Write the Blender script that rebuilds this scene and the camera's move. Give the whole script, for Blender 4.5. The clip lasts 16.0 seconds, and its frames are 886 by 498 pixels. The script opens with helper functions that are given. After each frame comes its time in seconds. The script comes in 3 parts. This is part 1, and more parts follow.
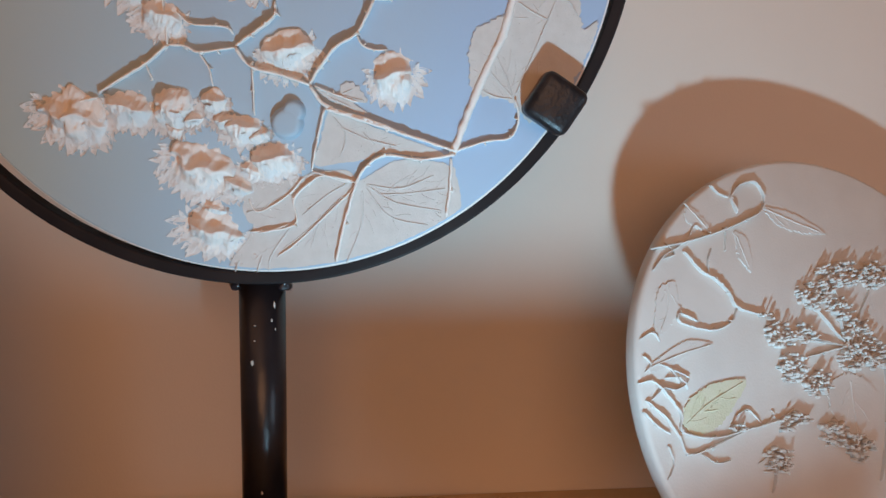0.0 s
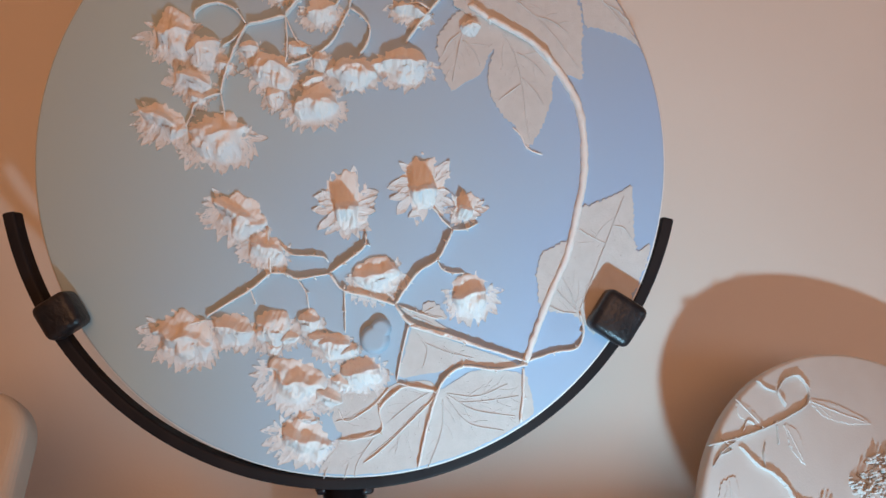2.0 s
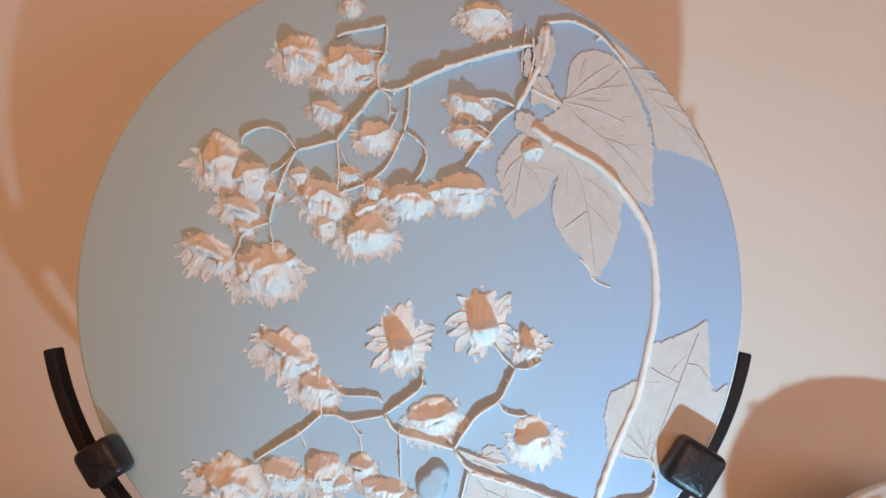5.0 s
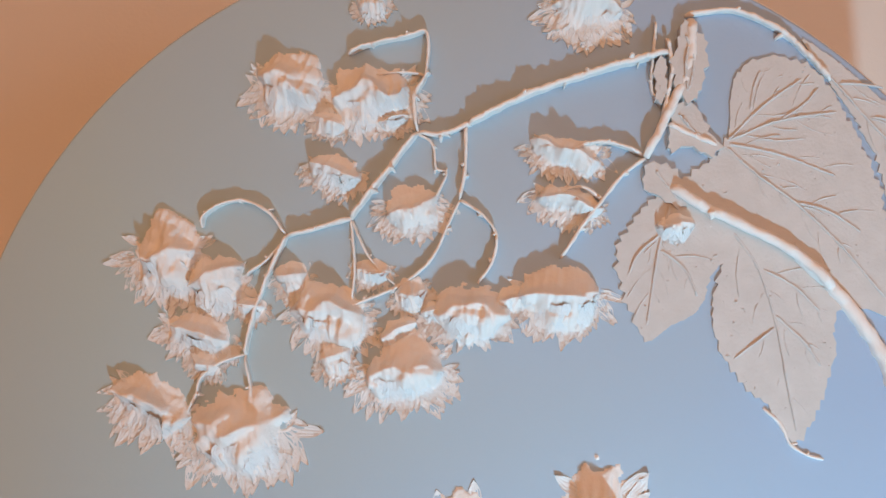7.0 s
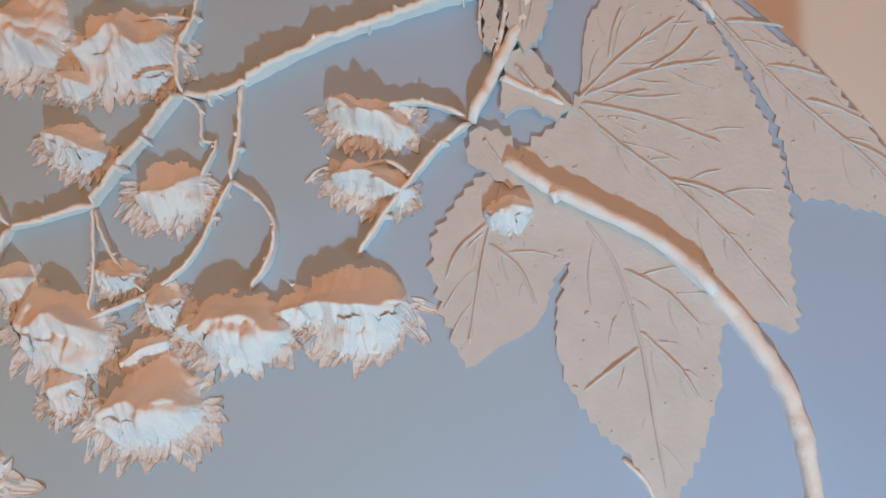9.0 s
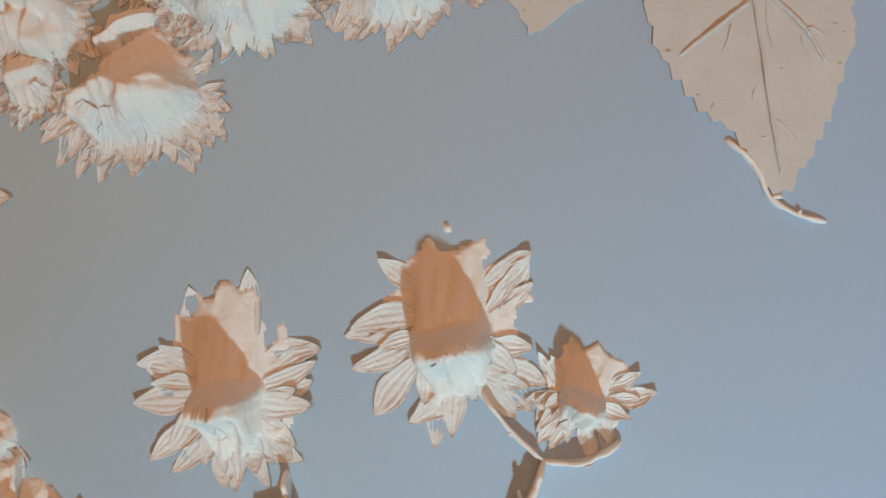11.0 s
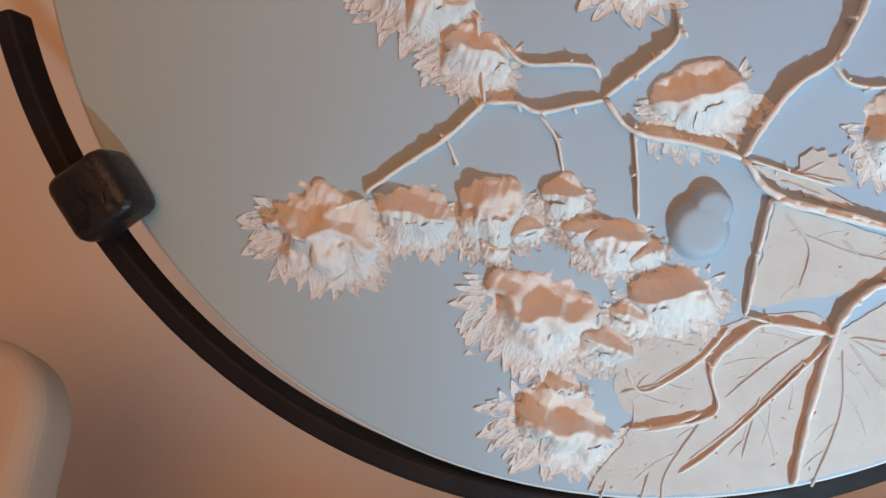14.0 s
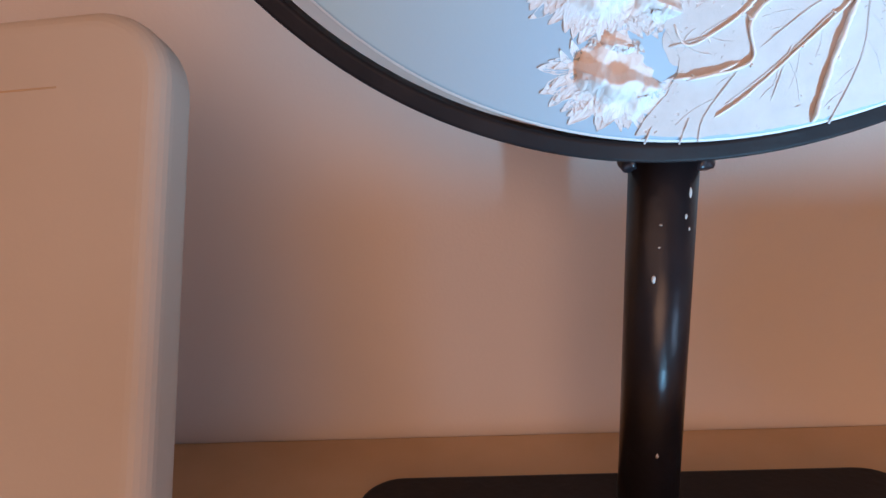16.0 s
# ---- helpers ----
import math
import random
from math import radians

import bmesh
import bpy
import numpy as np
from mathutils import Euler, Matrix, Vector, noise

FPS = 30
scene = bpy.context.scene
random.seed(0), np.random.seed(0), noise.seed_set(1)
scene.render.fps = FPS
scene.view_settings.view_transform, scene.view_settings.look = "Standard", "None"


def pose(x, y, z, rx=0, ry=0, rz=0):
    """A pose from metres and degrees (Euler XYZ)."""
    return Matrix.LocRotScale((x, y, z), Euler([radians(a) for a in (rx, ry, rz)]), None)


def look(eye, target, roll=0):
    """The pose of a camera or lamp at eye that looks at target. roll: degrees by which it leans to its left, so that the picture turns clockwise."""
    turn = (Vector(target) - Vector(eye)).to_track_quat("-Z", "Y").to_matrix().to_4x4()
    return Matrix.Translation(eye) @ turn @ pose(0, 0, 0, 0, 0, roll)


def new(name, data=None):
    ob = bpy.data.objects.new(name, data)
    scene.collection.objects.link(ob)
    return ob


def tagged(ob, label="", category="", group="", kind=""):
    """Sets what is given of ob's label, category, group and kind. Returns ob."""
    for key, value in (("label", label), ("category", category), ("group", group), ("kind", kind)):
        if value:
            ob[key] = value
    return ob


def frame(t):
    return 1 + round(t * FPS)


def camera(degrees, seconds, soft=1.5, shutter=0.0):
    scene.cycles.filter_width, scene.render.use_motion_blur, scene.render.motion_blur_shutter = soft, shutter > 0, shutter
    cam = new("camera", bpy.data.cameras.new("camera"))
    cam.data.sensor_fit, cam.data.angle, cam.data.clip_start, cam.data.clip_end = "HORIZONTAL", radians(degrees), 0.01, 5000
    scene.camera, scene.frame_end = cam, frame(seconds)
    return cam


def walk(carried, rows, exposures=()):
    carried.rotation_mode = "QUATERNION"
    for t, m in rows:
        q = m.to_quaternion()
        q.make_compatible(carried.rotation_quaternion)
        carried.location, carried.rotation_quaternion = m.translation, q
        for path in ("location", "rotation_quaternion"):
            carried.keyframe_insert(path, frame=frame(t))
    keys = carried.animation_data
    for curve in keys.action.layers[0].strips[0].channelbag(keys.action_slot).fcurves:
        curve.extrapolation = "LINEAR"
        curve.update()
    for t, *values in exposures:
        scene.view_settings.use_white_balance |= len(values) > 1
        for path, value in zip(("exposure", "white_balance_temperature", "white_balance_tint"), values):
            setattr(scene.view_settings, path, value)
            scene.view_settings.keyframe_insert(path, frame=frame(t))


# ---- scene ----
cam = camera(60.0, 16.0, soft=1.5)
PATH = [
    (0, (0.0812, -0.3944, 1.0258), (0.1130, 0.5921, 0.8648), 1.45),
    (0.5, (0.0722, -0.3905, 1.0289), (0.0874, 0.6045, 0.9296), 1.42),
    (1, (0.0542, -0.3978, 1.0406), (0.0626, 0.6009, 0.9895), 1.33),
    (1.5, (0.0439, -0.4094, 1.0517), (0.0605, 0.5904, 1.0624), 0.92),
    (2, (0.0440, -0.4303, 1.0577), (0.0617, 0.5688, 1.0971), 0.29),
    (2.5, (0.0461, -0.4543, 1.0696), (0.0587, 0.5439, 1.1282), 0.25),
    (3, (0.0480, -0.4815, 1.0776), (0.0332, 0.5155, 1.1531), 0.40),
    (3.2, (0.0441, -0.4859, 1.0831), (0.0435, 0.5115, 1.1557), 0.67),
    (5.3, (0.0258, -0.3744, 1.1313), (-0.0008, 0.6242, 1.1779), 0.18),
    (5.5, (0.0256, -0.3496, 1.1327), (-0.0315, 0.6460, 1.2066), 0.09),
    (6, (0.0194, -0.2983, 1.1497), (-0.0498, 0.6980, 1.2011), -0.08),
    (6.5, (0.0177, -0.2676, 1.1618), (-0.0611, 0.7276, 1.2198), -0.24),
    (7, (0.0160, -0.2485, 1.1706), (-0.0787, 0.7423, 1.2679), -0.67),
    (7.5, (0.0224, -0.2260, 1.1708), (-0.0789, 0.7602, 1.3020), -0.74),
    (8, (0.0329, -0.2074, 1.1764), (-0.0658, 0.7779, 1.3158), -0.85),
    (8.2, (0.0462, -0.2026, 1.1751), (-0.0623, 0.7799, 1.3266), -0.64),
    (10.3, (0.0781, -0.1448, 1.1383), (-0.0295, 0.8442, 1.2397), -0.80),
    (10.5, (0.0677, -0.1421, 1.1312), (-0.0338, 0.8483, 1.2253), -1.00),
    (11, (0.0536, -0.1433, 1.1232), (-0.0482, 0.8515, 1.1335), -0.96),
    (11.5, (0.0528, -0.1424, 1.1014), (-0.0495, 0.8523, 1.1106), -0.72),
    (12, (0.0503, -0.1520, 1.0835), (-0.0655, 0.8412, 1.0932), -0.57),
    (12.5, (0.0386, -0.1670, 1.0757), (-0.0960, 0.8237, 1.0525), -1.18),
    (13, (0.0205, -0.1879, 1.0657), (-0.1232, 0.8015, 1.0432), -1.36),
    (13.5, (-0.0021, -0.2043, 1.0449), (-0.1727, 0.7805, 1.0138), -1.09),
    (14, (-0.0301, -0.2188, 1.0312), (-0.1526, 0.7723, 0.9795), -1.10),
    (14.5, (-0.0462, -0.2333, 1.0241), (-0.1541, 0.7560, 0.9261), -1.17),
    (15, (-0.0360, -0.2449, 1.0256), (-0.1992, 0.7206, 0.8227), -2.32),
    (15.5, (-0.0420, -0.2514, 1.0038), (-0.1641, 0.7064, 0.7435), -2.04),
    (16, (-0.0462, -0.2603, 1.0014), (-0.1799, 0.6752, 0.6742), -2.86),
]
walk(cam, [(t, look(eye, target, roll)) for t, eye, target, roll in PATH],
     exposures=[(0, -0.55, 5550, 6), (2.0, -0.35, 5500, 6), (3.0, -0.27, 5350, 4), (5.5, 0.0, 5300, 2), (7.0, 0.0, 5260, 2), (8.0, -0.12, 5300, 2), (10.5, -0.42, 5900, 2), (11.5, -0.52, 6350, 2),
                (12.5, -0.52, 6650, 12), (13.5, -0.45, 6300, 8), (14.5, -0.33, 5400, 10), (15.0, -0.27, 4900, 8), (15.5, -0.17, 4750, 6), (16.0, 0.05, 4680, 6)])



# ---- light ----
world = bpy.data.worlds.new("world")
scene.world = world
world.use_nodes = True
world.node_tree.nodes["Background"].inputs[0].default_value = (1.0, 0.62, 0.36, 1)
world.node_tree.nodes["Background"].inputs[1].default_value = 0.05


def lamp(name, kind, place, target, energy, colour, size):
    data = bpy.data.lights.new(name, kind)
    data.energy, data.color = energy, colour
    if kind == "AREA":
        data.shape, data.size = "DISK", size
    else:
        data.shadow_soft_size = size
    ob = new(name, data)
    ob.matrix_world = look(place, target)
    return ob


# small cool spot low in front of the shelf edge, itself out of view
key = lamp("low_cool_light", "SPOT", (0.145, -0.33, 0.71), (0.22, 0.0, 1.05), 11.8, (0.57, 0.87, 0.99), 0.010)
key.data.spot_size, key.data.spot_blend = radians(110), 1.0
# two added soft lamps, unseen, in place of the room's warm ambient light
lamp("warm_room_light", "AREA", (0.10, -2.1, 1.45), (0.0, 0.1, 1.05), 18.5, (1.0, 0.45, 0.19), 1.3)
lamp("warm_ceiling_bounce", "AREA", (-0.6, -1.0, 2.5), (-0.1, 0.0, 1.0), 9.0, (1.0, 0.48, 0.24), 2.0)
# added cool fill from the right, as daylight; no window is built there
lamp("right_daylight_fill", "AREA", (2.3, -1.6, 1.0), (0.0, 0.0, 0.9), 9.0, (0.80, 0.91, 1.0), 0.9)


# ---- materials ----
def material(name, colour, second=None, rough=0.7, scale=40.0, bump=0.1, fine=400.0, metal=0.0, contrast=0.5, spec=0.4):
    """Paint, plaster, wood or metal: two colours mixed by a coarse noise, with coarse and fine relief."""
    m = bpy.data.materials.new(name)
    m.use_nodes = True
    nt = m.node_tree
    b = nt.nodes["Principled BSDF"]
    second = second or tuple(c * 0.85 for c in colour)
    co = nt.nodes.new("ShaderNodeTexCoord")
    n1 = nt.nodes.new("ShaderNodeTexNoise")
    n1.inputs["Scale"].default_value, n1.inputs["Detail"].default_value = scale, 6
    n2 = nt.nodes.new("ShaderNodeTexNoise")
    n2.inputs["Scale"].default_value, n2.inputs["Detail"].default_value = fine, 3
    ramp = nt.nodes.new("ShaderNodeMapRange")
    ramp.inputs["From Min"].default_value, ramp.inputs["From Max"].default_value = 0.5 - contrast / 2, 0.5 + contrast / 2
    mix = nt.nodes.new("ShaderNodeMix")
    mix.data_type = "RGBA"
    mix.inputs["A"].default_value, mix.inputs["B"].default_value = (*colour, 1), (*second, 1)
    add = nt.nodes.new("ShaderNodeMath")
    add.operation = "ADD"
    bp = nt.nodes.new("ShaderNodeBump")
    bp.inputs["Strength"].default_value, bp.inputs["Distance"].default_value = bump, 0.001
    for n in (n1, n2):
        nt.links.new(co.outputs["Object"], n.inputs["Vector"])
    nt.links.new(n1.outputs["Fac"], ramp.inputs["Value"])
    nt.links.new(ramp.outputs["Result"], mix.inputs["Factor"])
    nt.links.new(mix.outputs["Result"], b.inputs["Base Color"])
    nt.links.new(n1.outputs["Fac"], add.inputs[0])
    nt.links.new(n2.outputs["Fac"], add.inputs[1])
    nt.links.new(add.outputs["Value"], bp.inputs["Height"])
    nt.links.new(bp.outputs["Normal"], b.inputs["Normal"])
    b.inputs["Roughness"].default_value, b.inputs["Metallic"].default_value = rough, metal
    b.inputs["Specular IOR Level"].default_value = spec
    return m


M_WALL = material("wall_paint", (0.76, 0.68, 0.60), (0.72, 0.64, 0.56), 0.85, 6, 0.12, 500)
M_ROOM = material("room_paint", (0.70, 0.60, 0.50), None, 0.9, 2, 0.1, 200)
M_SHELF = material("shelf_wood", (0.58, 0.41, 0.24), (0.50, 0.34, 0.18), 0.5, 18, 0.1, 200)
M_BLUE = material("pale_blue_plaster", (0.44, 0.525, 0.51), (0.36, 0.465, 0.65), 0.6, 9, 0.05, 600, 0.0, 0.4)


def side_blend(m, x0, x1):
    """Runs from the first colour to the second across the piece, unevenly."""
    nt = m.node_tree
    mix = [n for n in nt.nodes if n.type == "MIX"][0]
    old = mix.inputs["Factor"].links[0].from_socket
    co = [n for n in nt.nodes if n.type == "TEX_COORD"][0]
    xyz = nt.nodes.new("ShaderNodeSeparateXYZ")
    span = nt.nodes.new("ShaderNodeMapRange")
    span.inputs["From Min"].default_value, span.inputs["From Max"].default_value = x0, x1
    both = nt.nodes.new("ShaderNodeMix")
    both.inputs["Factor"].default_value = 0.25
    nt.links.new(co.outputs["Object"], xyz.inputs[0])
    nt.links.new(xyz.outputs["X"], span.inputs["Value"])
    nt.links.new(span.outputs["Result"], both.inputs[2])
    nt.links.new(old, both.inputs[3])
    nt.links.new(both.outputs[0], mix.inputs["Factor"])


side_blend(M_BLUE, -0.13, 0.13)
M_PLASTER = material("raw_plaster", (0.86, 0.81, 0.76), (0.78, 0.73, 0.68), 0.75, 60, 0.3, 800)
M_LEAF = material("leaf_print_plaster", (0.63, 0.60, 0.57), (0.57, 0.54, 0.51), 0.75, 160, 0.2, 900)
M_BRACT = material("thin_plaster", (0.70, 0.70, 0.69), (0.80, 0.78, 0.76), 0.75, 90, 0.4, 900)
M_WHITE = material("white_plaster", (0.70, 0.69, 0.66), (0.63, 0.61, 0.58), 0.7, 30, 0.12, 700)
M_OLIVE = material("olive_tinted_plaster", (0.62, 0.64, 0.46), (0.70, 0.70, 0.56), 0.75, 120, 0.2, 900)
M_SLAB = material("cream_plaster", (0.60, 0.53, 0.44), (0.54, 0.47, 0.38), 0.6, 10, 0.06, 500)
M_IRON = material("black_iron", (0.012, 0.011, 0.013), (0.022, 0.017, 0.017), 0.50, 45, 0.28, 220, 0.0, 0.5, 0.15)
M_GLOSS = material("glossy_black_enamel", (0.010, 0.009, 0.011), (0.018, 0.015, 0.018), 0.30, 60, 0.2, 150, 0.0, 0.5, 0.5)
M_PAD = material("black_rubber", (0.010, 0.010, 0.012), (0.022, 0.020, 0.022), 0.36, 160, 0.35, 500, 0.0, 0.25)
M_CHIP_GLINT = material("chip_and_glint", (0.55, 0.50, 0.45), None, 0.6, 200, 0.3, 900)


# ---- mesh helpers ----
def mesh_object(name, bm, mat, smooth=True):
    me = bpy.data.meshes.new(name)
    bm.to_mesh(me)
    bm.free()
    me.materials.append(mat)
    if smooth:
        me.shade_smooth()
    return new(name, me)


def part(name, bm, mat, parent, label="", smooth=True):
    ob = mesh_object(name, bm, mat, smooth)
    ob.parent = parent
    return tagged(ob, label)


def box(lo, hi, bevel=0.0, segments=2):
    bm = bmesh.new()
    bmesh.ops.create_cube(bm, size=1)
    for v in bm.verts:
        for i in range(3):
            v.co[i] = lo[i] + (hi[i] - lo[i]) * (v.co[i] + 0.5)
    if bevel:
        bmesh.ops.bevel(bm, geom=list(bm.edges), offset=bevel, segments=segments, profile=0.5, affect="EDGES")
    return bm


def outline_slab(points, y0, y1, bevel=0.0, segments=2):
    """A plate with the given outline in x and z, from y0 to y1."""
    bm = bmesh.new()
    face = bm.faces.new([bm.verts.new((x, y0, z)) for x, z in points])
    made = bmesh.ops.extrude_face_region(bm, geom=[face])["geom"]
    bmesh.ops.translate(bm, verts=[g for g in made if isinstance(g, bmesh.types.BMVert)], vec=(0, y1 - y0, 0))
    bmesh.ops.recalc_face_normals(bm, faces=bm.faces)
    if bevel:
        rim = [e for e in bm.edges if abs(e.verts[0].co.y - e.verts[1].co.y) < 1e-6]
        bmesh.ops.bevel(bm, geom=rim, offset=bevel, segments=segments, profile=0.5, affect="EDGES")
    return bm


def rounded(w, h, r, n=8):
    """The outline of a rounded rectangle round the origin."""
    pts = []
    for cx, cz, a0 in ((w / 2 - r, h / 2 - r, 0), (-w / 2 + r, h / 2 - r, 90), (-w / 2 + r, -h / 2 + r, 180), (w / 2 - r, -h / 2 + r, 270)):
        pts += [(cx + r * math.cos(radians(a0 + 90 * k / n)), cz + r * math.sin(radians(a0 + 90 * k / n))) for k in range(n + 1)]
    return pts


# ---- the setting ----
SHELF = 0.75
WALL_TURN = math.degrees(math.atan(0.10))


def setting():
    # the back wall stands a few degrees askew to the stand
    w = mesh_object("wall_back", box((-2.6, 0, 0), (2.6, 0.12, 2.6)), M_WALL, False)
    w.matrix_world = pose(0, 0.136, 0, 0, 0, WALL_TURN)
    tagged(w, "plain warm white painted wall behind the shelf", "wall", kind="structure")
    for name, lo, hi in (("wall_left", (-2.7, -3.0, 0), (-2.58, 0.3, 2.6)), ("wall_right", (2.5, -3.0, 0), (2.62, 0.5, 2.6)), ("wall_front", (-2.7, -3.12, 0), (2.62, -3.0, 2.6))):
        tagged(mesh_object(name, box(lo, hi), M_ROOM, False), "plain warm painted wall of the room", "wall", kind="structure")
    tagged(mesh_object("ceiling", box((-2.8, -3.2, 2.6), (2.8, 0.6, 2.7)), M_ROOM, False), "plain painted ceiling", "ceiling", kind="structure")
    tagged(mesh_object("floor", box((-2.8, -3.2, -0.1), (2.8, 0.6, 0.0)), M_SHELF, False), "plain brown wooden floor", "floor", kind="structure")
    # unseen front edge, its depth and step made up to cut off the low light
    bm = outline_slab([(-1.2, -0.001), (1.2, -0.001), (1.2, -0.25), (0.182, -0.25), (0.168, -0.389), (-1.2, -0.389)], 0, 0.03)
    for v in bm.verts:
        v.co = (v.co.x, v.co.z, SHELF - v.co.y)
    bmesh.ops.recalc_face_normals(bm, faces=bm.faces)
    s = mesh_object("shelf", bm, M_SHELF, False)
    s.matrix_world = pose(0, 0.136, 0, 0, 0, WALL_TURN)
    tagged(s, "tan wooden shelf board along the wall", "shelf", kind="structure")


setting()

# ---- the large disc and its stand ----
R, CZ = 0.178, 1.125
disc = tagged(new("relief_disc"), "round pale blue plaster disc with white hop vine relief", "plaster relief")
disc.matrix_world = pose(0, 0, CZ)


def round_plate(radius, depth, edge, n=160):
    return outline_slab([(radius * math.cos(2 * math.pi * k / n), radius * math.sin(2 * math.pi * k / n)) for k in range(n)], 0, depth, edge, 3)


part("disc_body", round_plate(R - 0.0012, 0.024, 0.0012), M_BLUE, disc)
rim = part("disc_rim", round_plate(R, 0.022, 0.0015), M_PLASTER, disc, "bare plaster edge of the disc")
rim.location = (0, 0.0014, 0)

stand = tagged(new("disc_stand"), "black iron stand with half ring fork and rubber pads", "display stand")
stand.matrix_world = pose(0, 0, SHELF)


def arc_bar(radius, a0, a1, thick, y0, y1, n=72):
    """A flat bar bent round the disc's centre, from angle a0 to a1 in degrees."""
    bm = bmesh.new()
    rings = []
    for k in range(n + 1):
        a = radians(a0 + (a1 - a0) * k / n)
        ring = []
        for rr, y in ((radius, y0), (radius + thick, y0), (radius + thick, y1), (radius, y1)):
            ring.append(bm.verts.new((rr * math.cos(a), y, rr * math.sin(a))))
        rings.append(ring)
    for a, b in zip(rings, rings[1:]):
        for i in range(4):
            bm.faces.new((a[i], a[(i + 1) % 4], b[(i + 1) % 4], b[i]))
    bm.faces.new(rings[0])
    bm.faces.new(rings[-1])
    bmesh.ops.recalc_face_normals(bm, faces=bm.faces)
    long = [e for e in bm.edges if abs(e.verts[0].co.y - e.verts[1].co.y) < 1e-6 and abs(e.verts[0].co.length - e.verts[1].co.length) < 1e-5]
    ends = [e for e in bm.edges if e not in long and len([f for f in e.link_faces if len(f.verts) == 4 and (f.verts[0] in rings[0] + rings[-1])]) and set(e.verts) <= set(rings[0] + rings[-1])]
    bmesh.ops.bevel(bm, geom=list(set(long + ends)), offset=0.0014, segments=3, profile=0.5, affect="EDGES")
    return bm


def build_stand():
    up = CZ - SHELF
    ring = part("half_ring", arc_bar(0.1865, 192, 348, 0.0068, -0.008, 0.003), M_IRON, stand, smooth=False)
    ring.matrix_local = pose(-0.0044, 0.0105, up + 0.0082, 0, 0, 1.5)
    bm = bmesh.new()
    bmesh.ops.create_cone(bm, segments=40, radius1=0.0126, radius2=0.0126, depth=up - R - 0.008 - 0.006, cap_ends=True)
    post = part("post", bm, M_GLOSS, stand)
    post.location = (-0.004, 0.02, (up - R - 0.008 + 0.006) / 2)
    for x, y, wide, tall in ((-0.0168, 0.016, 0.0040, 0.0034), (0.0088, 0.016, 0.0042, 0.0038)):
        bm = bmesh.new()
        bmesh.ops.create_icosphere(bm, subdivisions=3, radius=1)
        for v in bm.verts:
            v.co = Vector((v.co.x * wide, v.co.y * 0.004, v.co.z * tall)) * (1 + 0.35 * noise.noise(v.co * 1.5 + Vector((x * 700, 0, 0))))
        weld = part("weld", bm, M_GLOSS, stand, "lumpy weld bead")
        weld.location = (x, y, up - R - 0.0095)
    # four bare chips, then three painted highlights at the post's upper right
    for x, z, wide, tall in ((-0.0075, 0.1456, 0.0016, 0.0032), (-0.0060, 0.158, 0.0012, 0.0008), (-0.0058, 0.1665, 0.0012, 0.0007), (-0.0030, 0.0705, 0.0012, 0.0022), (0.0042, 0.1775, 0.0011, 0.0042), (0.0030, 0.1690, 0.0010, 0.0020), (0.0046, 0.1640, 0.0008, 0.0014)):
        y = 0.02 - math.sqrt(0.0126 ** 2 - (x + 0.004) ** 2)
        bm = bmesh.new()
        bmesh.ops.create_icosphere(bm, subdivisions=2, radius=1)
        for v in bm.verts:
            v.co = Vector((v.co.x * wide / 2, v.co.y * 0.0004, v.co.z * tall / 2)) * (1 + 0.5 * noise.noise(v.co * 1.7 + Vector((x * 900, 0, z * 300))))
        fleck = part("chip_glint", bm, M_CHIP_GLINT, stand, "bare chipped spots and painted glints")
        fleck.location = (x, y, z)
    base = part("base_plate", outline_slab(rounded(0.27, 0.125, 0.022), 0, 0.012, 0.002), M_IRON, stand, smooth=False)
    base.matrix_local = pose(0.0, 0.018, 0.0, 90, 0, 5.7)
    for side in (-1, 1):
        half = 0.0125 if side > 0 else 0.0108
        pad = part("pad", box((-half, -0.0085, -half), (half, 0.0085, half), 0.0042, 3), M_PAD, stand, "dark rubber pad gripping the disc's face")
        pad.location = (0.147 if side > 0 else -0.1555, -0.0085, up - 0.088)
        pad.rotation_euler = (0, radians(32 * side), 0)


build_stand()

# ---- the slab at the far side of the stand ----
slab = mesh_object("plaster_slab", outline_slab(rounded(0.32, 0.292, 0.027, 14), 0, 0.022, 0.007, 6), M_SLAB, False)
slab.matrix_world = pose(-0.3148, -0.099, SHELF + 0.118, -30.5, 0, -1.0) @ pose(0, 0, 0, 0, -3.2, 0)
tagged(slab, "plain cream plaster slab with rounded corners leaning on the shelf", "plaster slab")
part("scratch", box((0.088, -0.0002, 0.1190), (0.1245, 0.001, 0.1196)), M_SHELF, slab, "thin brown scratch")

# ---- the small disc ----
SMALL_R = 0.1409
small = tagged(new("small_relief_disc"), "white plaster disc with flower relief leaning on the shelf", "plaster relief")
small.matrix_world = pose(0.3351, 0.039, 0.8803, -24.6, 0, 18.5)
part("disc_body", round_plate(SMALL_R, 0.012, 0.003), M_WHITE, small)

# ---- relief: ridges, cones, leaves ----
def sheet(name, verts, faces, mat, parent, label=""):
    me = bpy.data.meshes.new(name)
    me.from_pydata(verts, [], faces)
    me.update()
    me.materials.append(mat)
    me.shade_smooth()
    ob = new(name, me)
    ob.parent = parent
    return tagged(ob, label)


